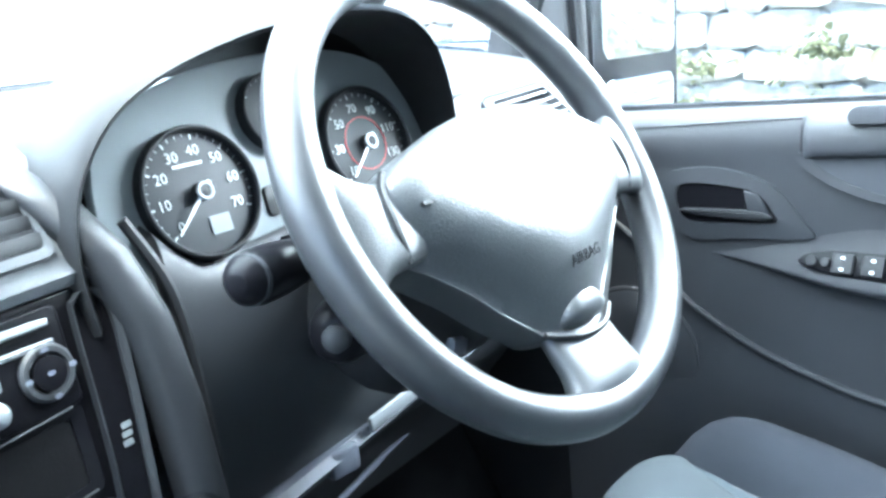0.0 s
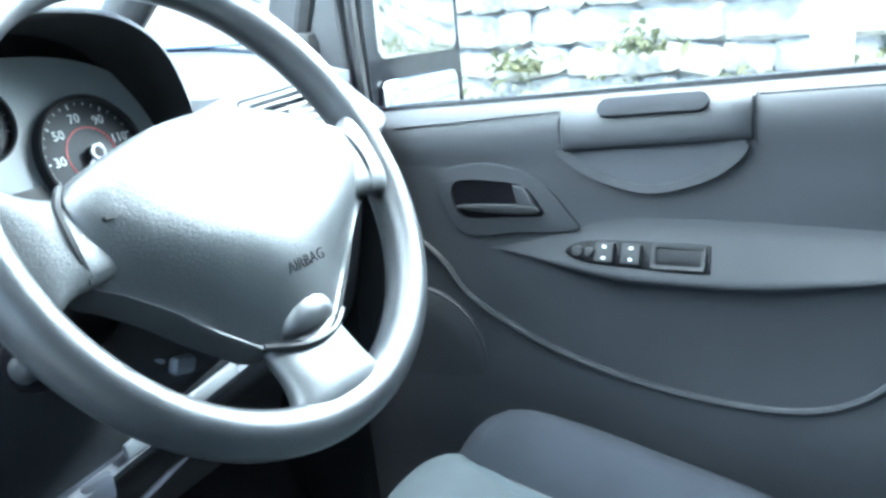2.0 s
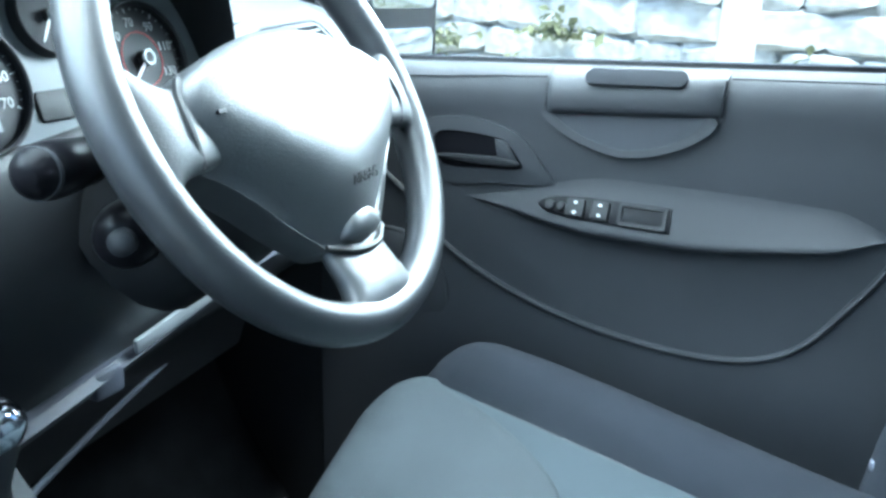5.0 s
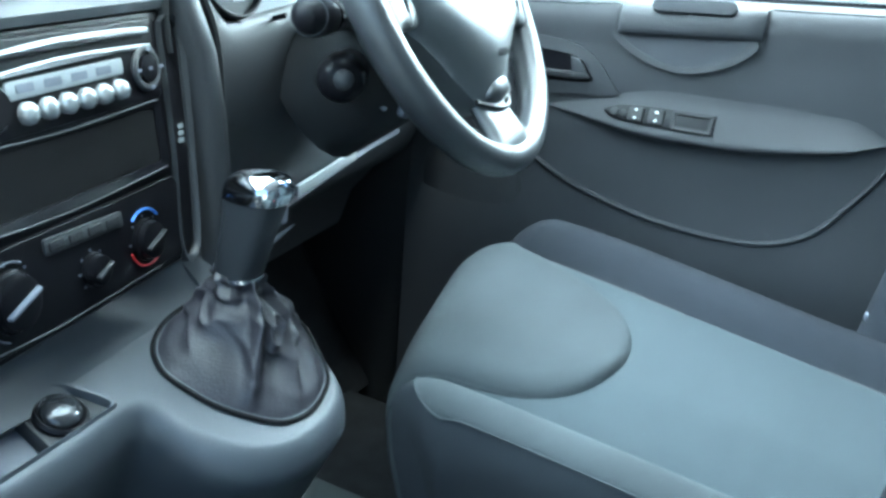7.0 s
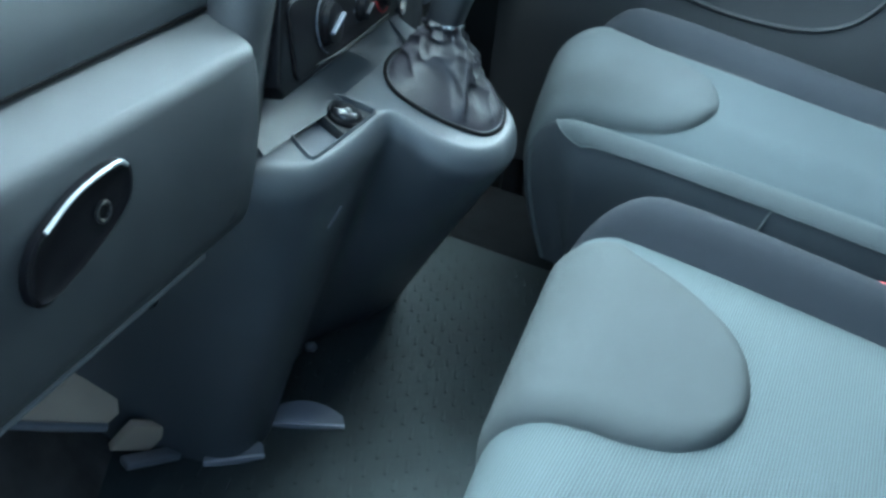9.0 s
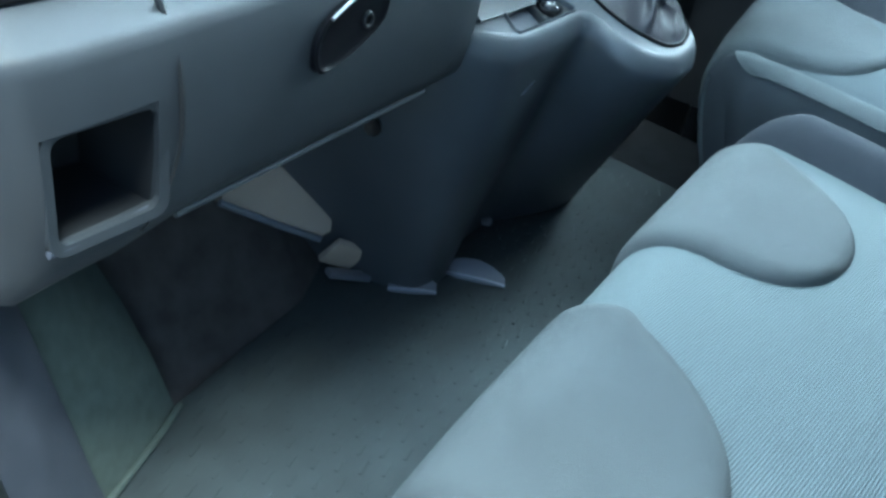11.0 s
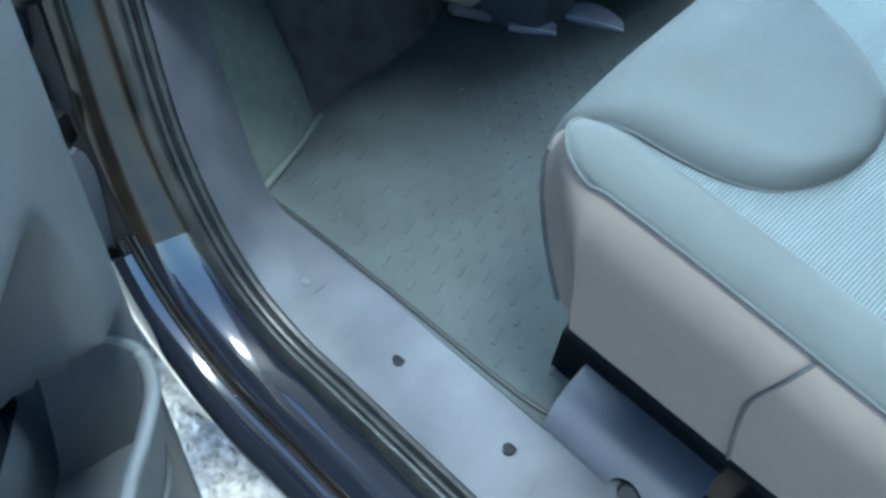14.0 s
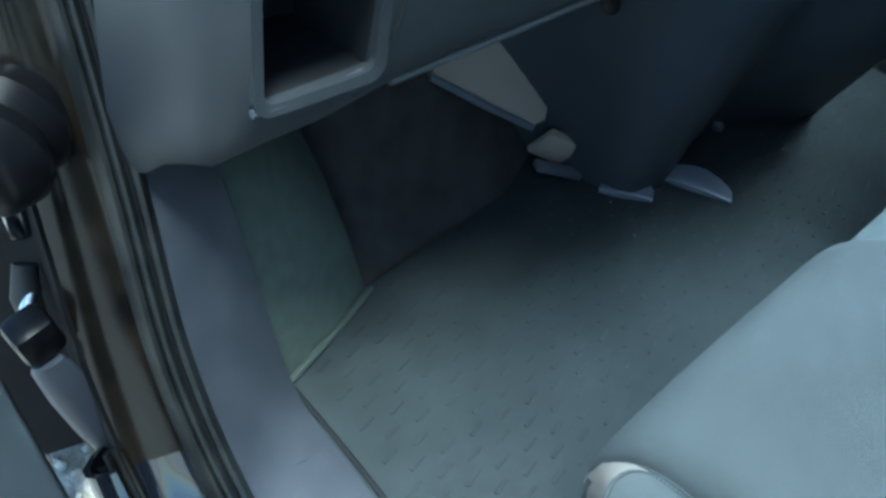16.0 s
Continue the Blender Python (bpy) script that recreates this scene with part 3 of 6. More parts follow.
def cushion(seat, x0, x1, yf, yb, zt, z0, skew, pads, wl, wr, flare, near_drop, rc, rn, centre_mat, pad_mat, bol_mats, skirt_mat, stitch, rf, draw):
    """A seat cushion: skirt, two bolsters, centre panel, raised thigh pads and piping."""
    mid = 0.5 * (x0 + x1)
    def bol_w(s):
        """Width of the far bolster, which grows towards the backrest."""
        return wr + flare * min(1.0, max(0.0, (s - 1.5) / 1.5))
    def front(x):
        dx, ex = max(0.0, x - x0), max(0.0, x1 - x)
        c = rc - math.sqrt(max(0, rc * rc - (rc - dx) ** 2)) if dx < rc else 0.0
        c += rf - math.sqrt(max(0, rf * rf - (rf - ex) ** 2)) if ex < rf else 0.0
        return yf + skew * (x - mid) - c
    def height(x, s):
        dx, a = x - x0, (x1 - x) / bol_w(s)
        h = -near_drop * (1 - ease(dx / (wl * 3.2)))
        if dx < 0.02:
            h -= 0.3 * (0.02 - math.sqrt(0.0004 - (0.02 - dx) ** 2))
        if dx < wl:
            h += 0.007 * math.sin(math.pi * dx / wl)
        if a < 1:
            h += (-0.030 + 0.074 * math.sin(math.pi * min(1, 0.02 + a * 0.62)) ** 0.9 - 0.044 * a ** 4) * ease((s - 0.8) / 1.4) * (1.18 - 0.30 * max(0.0, s - 2.0))
        return zt + h + 0.005 * math.sin(math.pi * min(1, max(0, (x - x0) / (x1 - x0))))
    def surf(x, s, lift=0.0):
        """The cushion's skin over a column x: front face (0 to 1), rounded edge (1 to 2), top (2 to 3)."""
        z1, f = height(x, s), front(x)
        x -= draw * max(0.0, (x - x0) / (x1 - x0)) ** 4 * ease((s - 1.9) / 1.1)
        r = rn + (0.08 - rn) * ease((x - x0) / (wl * 1.5))
        if s < 1:
            return (x, f - 0.045 * (1 - s) ** 1.6 + lift, z0 + (z1 - r - z0) * s)
        if s < 2:
            th = (s - 1) * math.pi / 2
            return (x, f - r + (r + lift) * math.cos(th), z1 - r + (r + lift) * math.sin(th))
        q = s - 2
        return (x, (f - r) * (1 - q) + yb * q, z1 - 0.032 * q ** 1.3 + lift)
    full = [0.0, 0.2, 0.4, 0.6, 0.8, 1.0] + [1 + k / 8 for k in range(1, 9)] + [2 + k / 12 for k in range(1, 13)]
    # centre
    rows = []
    for i in range(33):
        a = i / 32
        e = -0.003 * math.exp(-(a / 0.03) ** 2)
        rows.append([surf(x0 + wl + (x1 - x0 - wl - bol_w(q) + 0.004) * a, q, e if q > 1.9 else e * 0.4) for q in full])
    part("centre_panel", sheet([r[5:] for r in rows], 0.02, (0, -0.3, -1)), centre_mat, seat)
    part("front_skirt", sheet([[surf(x0 + wl - 0.006 + (x1 - x0 - wl - wr) * i / 32, q, -0.003) for q in full[:7]] for i in range(33)], 0.02, (0, -1, 0)), pad_mat, seat)
    # tongue-shaped bolster with a sewn edge above an upright skirt
    crease = 1.7
    upper = [q for q in full if q > crease + 0.02]
    cols = [x0 + wl * (1 - math.cos(math.pi / 2 * i / 12)) for i in range(13)]
    rows = [[surf(x, q, 0.001 - 0.003 * math.exp(-((x0 + wl - x) / 0.006) ** 2)) for q in [crease] + upper] for x in cols]
    part("bolster", sheet(rows, 0.015, (0, -0.2, -1)), bol_mats[0], seat)
    edge = [r for r in reversed(rows[0])] + [r[0] for r in rows[1:]]
    part("piping", tube([(x - 0.001, y + 0.0005, z + 0.0002) for x, y, z in edge], 0.0014, 6), bol_mats[0], seat, "rounded edge piping")
    k0 = len(rows[0])
    drops = []
    for k, (x, y, z) in enumerate(edge):
        a = max(0.0, (k - k0 + 1) / (len(edge) - k0))
        th = math.acos(max(-1, min(1, 1 - min(x - x0, rc) / rc))) if k >= k0 else 0.0
        nx, ny = -math.cos(th), math.sin(th)
        r = []
        for t in (0, 0.03, 0.08, 0.16, 0.3, 0.5, 0.75, 1.0):
            bulge = 0.006 * (1 - a) * math.sin(math.pi * min(1, t * 2.2)) - 0.032 * t ** 1.5 - 0.030 * min(1.0, 2 * a) * t
            h = z * (1 - t) + z0 * t
            q = Vector((x + nx * bulge, y + ny * bulge, h))
            if a > 0:
                q = q.lerp(Vector((x, min((surf(x, e / 40) for e in range(69)), key=lambda w: abs(w[2] - h))[1], h)), a * a)
            r.append(tuple(q))
        drops.append(r)
    part("skirt", sheet(drops, 0.004, (1, -0.3, 0)), skirt_mat[0], seat)
    if stitch:
        k = min(range(k0), key=lambda q: abs(edge[q][1] - stitch))
        c = drops[k]
        part("stitched_seam", tube(spline([(c[0][0] - 0.001, c[0][1], c[0][2] - 0.002), (c[3][0] - 0.001, c[3][1] + 0.008, c[3][2]), (c[5][0] - 0.001, c[5][1] + 0.022, c[5][2]), (c[7][0] - 0.001, c[7][1] + 0.018, c[7][2])], 5), 0.0015, 6), PIPING, seat)
    # rolled bolster on the far side
    cols = [math.sin(math.pi / 2 * i / 14) for i in range(15)]
    rows = [[surf(x1 - bol_w(q) * (1 - c), q, -0.0015 * (1 - ease(c * bol_w(q) / 0.02))) for q in full] for c in cols]
    part("bolster", sheet(rows, 0.02, (0, -0.3, -1)), bol_mats[1], seat)
    part("skirt", sheet([[(x - 0.004, y, z * (1 - t) + z0 * t) for t in (0, 0.4, 1.0)] for x, y, z in rows[-1]], 0.012, (-1, 0, 0)), skirt_mat[1], seat)
    part("bolster_seam", tube([surf(x1 - bol_w(q), q, -0.001) for q in full[4:]], 0.0016, 6), PIPING, seat)
    # pads
    for px0, px1, depth in pads:
        rows = []
        c = px0 + 0.44 * (px1 - px0)
        top_l = front(c) - 0.08 - yb
        s1 = 2 + depth / top_l
        for i in range(41):
            b = math.sin(math.pi / 2 * i / 40)
            s = 0.25 + (s1 - 0.25) * b
            q = min(1.0, max(0.0, (s - 1.8) / (s1 - 1.8)))
            fn, ff = max(0.02, (1 - q ** 4.5) ** 0.5), max(0.02, (1 - q ** 1.9) ** 0.5)
            r = []
            for j in range(27):
                a = math.sin(math.pi / 2 * (-1 + 2 * j / 26))
                wide = (c - px0) * fn if a < 0 else (px1 - c) * ff
                x = c + wide * a
                edge_ = min(1.0, (1 - abs(a)) * wide / 0.024)
                end_ = min(1.0, (s1 - s) * top_l / 0.024)
                r.append(surf(x, s, (0.009 + 0.008 * ease((s - 0.8) / 0.8)) * (1 - (1 - edge_) ** 2) ** 0.5 * (1 - (1 - end_) ** 2) ** 0.5 - 0.0045))
            rows.append(r)
        part("thigh_pad", sheet(rows, 0.012, (0, -0.3, -1)), pad_mat, seat)
        out = [r[0] for r in rows[3:]] + [r[-1] for r in reversed(rows[3:])]
        part("pad_seam", tube([(p[0], p[1], p[2] + 0.0035) for p in out], 0.0011, 6), pad_mat, seat, "dark sewn seam round the pad")


def backrest(seat, x0, x1, yb, zb, h, lean, wb, yaw, centre_mat, bol_mat):
    """A backrest with side bolsters, leaning back."""
    t = math.tan(radians(lean))
    for nm, a0, a1, mat in (("back_bolster", 0.0, wb, bol_mat), ("back_panel", wb, x1 - x0 - wb, centre_mat), ("back_bolster", x1 - x0 - wb, x1 - x0, bol_mat)):
        rows = []
        for i in range(13):
            d = a0 + (a1 - a0) * i / 12
            e = min(d, x1 - x0 - d)
            fwd = 0.062 * math.exp(-((e - wb * 0.55) / (wb * 0.5)) ** 2) + 0.006 * math.sin(math.pi * d / (x1 - x0)) - (0.03 * max(0, 1 - e / 0.03))
            rows.append([(x0 + d, yb + yaw * d + fwd * math.sin(math.pi * min(1, 0.22 + 0.7 * k / 14)) - t * h * k / 14 - 0.03 * max(0, (k - 11) / 3) ** 2, zb + h * k / 14) for k in range(15)])
        part(nm, sheet(rows, 0.03, (0, -1, 0)), mat, seat)
    part("back_shell", loft([[(x0 + 0.01, yb - 0.03 - t * z, zb + z), (x1 - 0.01, yb - 0.03 - t * z, zb + z), (x1 - 0.03, yb - 0.13 - t * z, zb + z), (x0 + 0.03, yb - 0.13 - t * z, zb + z)] for z in (-0.05, 0.1, 0.3, h - 0.03)]), CLOTH_D, seat)


driver = thing("driver_seat", (0.59, 0.05, 0), "grey cloth driver's seat with paler woven centre and thigh pad", "seat")
cushion(driver, 0.338, 0.884, 0.356, -0.25, 0.382, 0.15, 0.26, [(0.387, 0.752, 0.175)], 0.047, 0.112, 0.10, 0.024, 0.052, 0.045, SMOOTHC, CLOTH_DP, (CLOTH_DP, CLOTH_D), (CLOTH_SD, CLOTH_D), -0.02, 0.22, 0.085)
backrest(driver, 0.375, 0.865, -0.225, 0.325, 0.64, 14, 0.11, 0.13, SMOOTHC, CLOTH_D)
part("seat_box", box((0.59, 0.0, 0.06), (0.42, 0.42, 0.22), 0.02), DARKP, driver, "dark seat base")
part("recliner_knob", loft([[(x, -0.268 + r * math.cos(k * math.pi / 9), 0.318 + r * math.sin(k * math.pi / 9)) for k in range(18)] for x, r in ((0.385, 0.040), (0.352, 0.042), (0.336, 0.038), (0.332, 0.024))]), TRIMP, driver, "pale grey recliner cover")
part("belt_lug", box((0.80, -0.145, 0.398), (0.014, 0.02, 0.012), 0.004), METAL, driver, "small bright belt lug")

bench = thing("passenger_bench_seat", (-0.2, -0.15, 0), "two-place grey cloth passenger bench with ribbed centre and two thigh pads", "seat")
cushion(bench, -0.622, 0.262, 0.104, -0.42, 0.342, 0.160, 0.165, [(-0.568, -0.299, 0.119), (-0.170, 0.133, 0.122)], 0.052, 0.111, 0.03, 0.014, 0.055, 0.024, RIBBED, CLOTH_P, (CLOTH_B, CLOTH_D), (CLOTH_WARM, CLOTH_D), -0.214, 0.12, 0.02)
backrest(bench, -0.61, 0.25, -0.47, 0.32, 0.62, 14, 0.10, 0.0, RIBBED, CLOTH_D)
part("seat_box", box((-0.15, -0.27, 0.06), (0.60, 0.34, 0.20), 0.02), DARKP, bench, "dark seat base")
part("seat_rail", loft([[(-0.486 + a, y, z) for a, z in ((-0.02, 0.0), (-0.02, 0.05), (-0.008, 0.062), (0.03, 0.062), (0.03, 0.0))] for y in (0.012, 0.006, -0.30, -0.50)]), BLACKP, bench, "black seat rail")
for y in (-0.01, -0.035, -0.06, -0.09, -0.27, -0.30):
    part("rail_bolt", dome(circle(0.005, 10), Matrix.Translation((-0.489, y, 0.0622)), ((1.0, 0.0), (1.0, 0.003), (0.5, 0.004))), CHROME, bench, "small bright rail bolt")
rows = []
for k in range(41):
    y = -0.032 - 0.15 * k / 40
    hole = math.sqrt(max(0.0, 0.021 ** 2 - (y + 0.128) ** 2)) / 0.07
    r = []
    for q in range(13):
        t = hole + (1 - hole) * q / 12
        a = math.pi / 2 * t
        r.append((-0.566 + 0.066 * (1 - math.cos(a)), y + 0.01 * t, -0.004 + 0.040 * math.sin(a)))
    rows.append(r)
foot = part("foot_cover", sheet(rows, 0.004, (1, 0, -1)), TRIMP, bench, "blue-grey cover over the seat foot")
part("bolt", dome(circle(0.013, 16), frame_of((-0.560, -0.128, -0.002), (0, 1, 0), (-0.7, 0, 0.7)), ((1.0, -0.006), (1.0, 0.0), (0.7, 0.004))), DARKP, foot, "dark foot bolt")
part("rail_cover", loft([[(x, y, z) for x, z in ((-0.574, -0.01), (-0.572, 0.006), (-0.562, 0.016), (-0.50, 0.020), (-0.50, -0.01))] for y in (-0.192, -0.196, -0.30, -0.55)]), RUBBER, bench, "dark cover over the rail's rear end")
buckle = thing("belt_buckle", (0.245, -0.17, 0.33), "black belt buckle with a red release button", "buckle")
part("body", box((0.258, -0.19, 0.298), (0.03, 0.055, 0.05), 0.008), DARKP, buckle)
part("button", box((0.252, -0.175, 0.326), (0.022, 0.035, 0.012), 0.003), REDM, buckle, "red release button")

# ---- floor of the passenger side ----
mat_poly = [(-0.565, -0.05), (-0.567, -0.02), (-0.575, 0.18), (-0.583, 0.30), (-0.589, 0.378), (-0.441, 0.462), (-0.20, 0.525), (-0.08, 0.60), (0.45, 0.60), (0.60, 0.56), (0.60, 0.10), (0.58, -0.06)]
fm = thing("floor_mat", (-0.15, 0.2, 0), "dark grey-green rubber floor mat with raised dashes", "mat")
part("sheet", plate(mat_poly, Matrix.Identity(4), 0.03, 0.002), MAT, fm)
part("edge_bead", tube([(x, y, 0.001) for x, y in spline([(-0.552, -0.03), (-0.560, 0.02), (-0.567, 0.16), (-0.576, 0.30), (-0.583, 0.37)], 6)], 0.003, 6), DARKP, fm, "dark bead along the mat's edge")
b = bmesh.new()
row = 0
yy = -0.04
while yy < 0.50:
    xx = -0.56 + (0.018 if row % 2 else 0)
    while xx < 0.56:
        if xx > -0.55 and yy < 0.385 + (xx + 0.575) * 0.5:
            bx = box((xx, yy + 0.05 * (xx + 0.2), 0.0003), (0.021, 0.0045, 0.0018), 0.0007, Euler((0, 0, 0.4)).to_matrix())
            me = bpy.data.meshes.new("t")
            bx.to_mesh(me)
            bx.free()
            b.from_mesh(me)
            bpy.data.meshes.remove(me)
        xx += 0.036
    yy += 0.021
    row += 1
part("raised_pattern", b, MAT, fm, kind="stuff", smooth=False)
def toe_y(x):
    return float(np.interp(x, [-0.62, -0.444, -0.20, -0.08, 0.1, 0.9], [0.44, 0.478, 0.525, 0.60, 0.66, 0.66]))


# the driver's half is coloured darker for the shade under the dash
for nm, xs, mt in (("toe_board", (-0.66, -0.55, -0.45, -0.38, -0.3, -0.2, -0.14, -0.08, 0.0, 0.1), TOE), ("toe_board_driver", (0.1, 0.35, 0.6, 0.935), TOE_SHADE)):
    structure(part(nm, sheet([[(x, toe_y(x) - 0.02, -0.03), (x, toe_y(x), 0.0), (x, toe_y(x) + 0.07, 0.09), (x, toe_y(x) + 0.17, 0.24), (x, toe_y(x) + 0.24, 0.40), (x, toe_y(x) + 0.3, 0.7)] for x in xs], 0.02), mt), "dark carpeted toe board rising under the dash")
kick = sheet([[Vector(a).lerp(Vector(b_), t) + Vector((0.004, -0.007, 0)) * math.sin(math.pi * t) for t in [k / 8 for k in range(9)]] for a, b_ in (((-0.594, 0.372, -0.01), (-0.445, 0.455, -0.012)), ((-0.596, 0.385, 0.01), (-0.447, 0.468, 0.006)), ((-0.60, 0.40, 0.09), (-0.455, 0.492, 0.06)), ((-0.612, 0.418, 0.17), (-0.472, 0.525, 0.13)), ((-0.625, 0.445, 0.26), (-0.495, 0.565, 0.20)), ((-0.65, 0.47, 0.36), (-0.51, 0.60, 0.32)))], 0.015)
structure(part("kick_panel", kick, CARPET), "green-grey carpeted wheel arch panel in the footwell")
part("carpet_lip", tube([(-0.590, 0.375, 0.003), (-0.55, 0.394, 0.006), (-0.50, 0.42, 0.005), (-0.443, 0.455, 0.002)], 0.0042, 8), CARPET)
tagged(bpy.data.objects["carpet_lip"], "pale worn folded carpet edge by the mat", "trim", kind="structure")

# ---- door opening: sill trim, seals, painted step ----
E_ = spline([(-0.652, -0.62, -0.022), (-0.653, -0.30, -0.022), (-0.655, -0.09, -0.022), (-0.660, 0.10, -0.022), (-0.668, 0.20, -0.012), (-0.678, 0.27, 0.028), (-0.688, 0.318, 0.095), (-0.693, 0.356, 0.17), (-0.693, 0.398, 0.28), (-0.696, 0.44, 0.40), (-0.703, 0.485, 0.56), (-0.71, 0.55, 0.78)], 6)
NE = []
for i, q in enumerate(E_):
    d = E_[min(i + 1, len(E_) - 1)] - E_[max(i - 1, 0)]
    n_ = np.array((0, -d[2], d[1]))
    NE.append(n_ / np.linalg.norm(n_))
def strip(prof, i0=0, i1=None):
    i1 = i1 or len(E_)
    return [[tuple(E_[i] + np.array((-o, 0, 0)) + NE[i] * h) for o, h in prof] for i in range(i0, i1)]


def line(o, h, i0=0, i1=None):
    return [r[0] for r in strip([(o, h)], i0, i1)]


I_ = spline([(-0.545, -0.62, -0.004), (-0.548, -0.30, -0.004), (-0.556, -0.02, -0.002), (-0.570, 0.16, 0.0), (-0.578, 0.26, 0.0), (-0.584, 0.335, 0.003), (-0.588, 0.375, 0.03), (-0.601, 0.400, 0.12), (-0.622, 0.440, 0.26), (-0.640, 0.475, 0.36), (-0.655, 0.51, 0.48)], 6)
sill_rows = []
for i in range(len(I_)):
    a, b_ = E_[i], I_[i]
    t_ = [0, 0.12, 0.35, 0.65, 0.9, 1.0]
    sill_rows.append([tuple(a * (1 - t) + b_ * t + NE[i] * (0.004 * math.sin(math.pi * t) ** 0.7)) for t in t_])
structure(part("sill_trim", sheet(sill_rows, 0.012), SILLP), "smooth blue-grey plastic sill trim curving up the pillar")
sill = bpy.data.objects["sill_trim"]
def sill_at(x, y):
    """Height of the sill trim at x, y."""
    i = min(range(len(I_)), key=lambda q: abs(0.5 * (E_[q][1] + I_[q][1]) - y))
    t = (x - E_[i][0]) / (I_[i][0] - E_[i][0])
    return E_[i][2] * (1 - t) + I_[i][2] * t + 0.004 * math.sin(math.pi * min(1, max(0, t))) ** 0.7


for (x, y), r, mt in (((-0.628, 0.243), 0.0045, TRIMP), ((-0.615, 0.112), 0.0062, BLACKP), ((-0.604, -0.026), 0.0062, BLACKP)):
    part("screw", dome(circle(r, 14), Matrix.Translation((x, y, sill_at(x, y))), ((1.1, -0.004), (1.1, 0.0006), (0.9, 0.0008), (0.5, 0.0008))), mt, sill, "small screw in the sill")
for y in (0.285, 0.225, 0.165, 0.055, -0.01, -0.07):
    pts = [(x, y + 0.12 * (x + 0.64), sill_at(x, y) + 0.0002) for x in (-0.645, -0.635, -0.625, -0.612)]
    part("tread_rib", tube(pts, 0.0004, 6), SILLP, sill)
seal = thing("door_seal", (-0.69, 0.1, -0.03), "worn black rubber door seals along the sill and pillar", "seal")
part("seal_base", sheet(strip([(-0.003, 0.0), (0.0005, 0.006), (0.004, 0.009), (0.0075, 0.0075), (0.0095, 0.003), (0.0115, 0.006), (0.015, 0.0085), (0.0175, 0.0075), (0.019, 0.004), (0.021, 0.0065), (0.0245, 0.0065), (0.028, 0.001), (0.030, -0.006)]), 0.005), RUBBER, seal)
part("seal_lip", tube(line(0.0095, 0.0045), 0.0012, 6), BLACKP, seal, "dark joint between the two seals")
structure(part("door_step", sheet(strip([(0.028, -0.006), (0.034, -0.012), (0.050, -0.016), (0.064, -0.022), (0.072, -0.031)], 0, 35), 0.006), PAINT), "glossy navy painted door step")
# warm surroundings mirrored in the pillar's paint are tinted in as brown
structure(part("pillar_face", sheet(strip([(0.028, -0.006), (0.034, -0.012), (0.050, -0.016), (0.064, -0.022), (0.072, -0.031)], 34), 0.006), BROWNP), "painted face of the door pillar, brown from dust and coloured-in reflections")
structure(part("sill_gutter", sheet(strip([(0.071, -0.027), (0.075, -0.036), (0.080, -0.036), (0.083, -0.029)], 0, 36), 0.004), RUBBER), "dark dirty gutter between step and outer sill")
for o, h in ((0.072, -0.027), (0.082, -0.028)):
    structure(part("gutter_bead", tube(line(o, h, 0, 36), 0.0024, 6), BROWNP), "thin dusty brown seam bead")
# the recess's shade is painted: a matt black sheet
structure(part("hinge_recess", sheet(strip([(0.070, -0.029), (0.071, -0.12), (0.085, -0.17), (0.155, -0.19)], 33), 0.004), SHADOWP), "recess behind the door hinges, its shade coloured black")
structure(part("sill_outer", sheet(strip([(0.082, -0.029), (0.088, -0.030), (0.095, -0.034), (0.099, -0.042), (0.098, -0.056), (0.086, -0.078), (0.055, -0.118)], 0, 35), 0.006), PAINT), "glossy navy outer sill")

# ---- open passenger door ----
pd = thing("open_van_door", (-0.80, 0.36, -0.1), "open passenger door with grey plastic card and moulded pocket", "door")
PLAN = [tuple(p) for p in spline([(-0.800, 0.268), (-0.796, 0.259), (-0.800, 0.250), (-0.815, 0.236), (-0.836, 0.214), (-0.862, 0.180), (-0.905, 0.122), (-0.970, 0.030), (-1.09, -0.14), (-1.24, -0.36)], 5)]
def card_at(k, z):
    """The card at a place along its plan and a height: it leans out, and stands back below an arch for the pocket."""
    (x, y), d = PLAN[k], math.hypot(PLAN[k][0] - PLAN[5][0], PLAN[k][1] - PLAN[5][1])
    q = ease((d - 0.050) / 0.045) * ease((0.262 - 0.9 * max(0.0, 0.085 - d) - z) / 0.085) if k > 5 else 0.0
    if k > 5:
        q = max(q, ease((d - 0.006) / 0.034) * ease((0.090 - z) / 0.055))
    h = min(0.6, z + 0.02)
    return (x - 0.112 * h - 0.075 * q, y + 0.034 * h + 0.050 * q, z)


heights = [-0.36 + 0.055 * k for k in range(7)] + [0.0 + 0.014 * k for k in range(24)] + [0.36 + 0.06 * k for k in range(6)]
# card and pocket carry the outdoor light in their paler plastic
part("card", sheet([[card_at(k, z) for z in heights] for k in range(len(PLAN))], 0.012, (-0.82, 0.57, 0)), LITP, pd)
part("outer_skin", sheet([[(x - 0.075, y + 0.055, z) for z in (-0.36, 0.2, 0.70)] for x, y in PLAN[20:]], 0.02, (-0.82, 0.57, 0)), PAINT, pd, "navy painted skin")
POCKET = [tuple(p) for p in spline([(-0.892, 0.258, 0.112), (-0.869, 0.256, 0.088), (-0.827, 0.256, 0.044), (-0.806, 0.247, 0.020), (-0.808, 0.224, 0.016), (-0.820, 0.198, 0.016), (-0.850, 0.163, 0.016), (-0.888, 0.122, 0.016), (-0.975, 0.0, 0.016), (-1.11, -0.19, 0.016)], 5)]
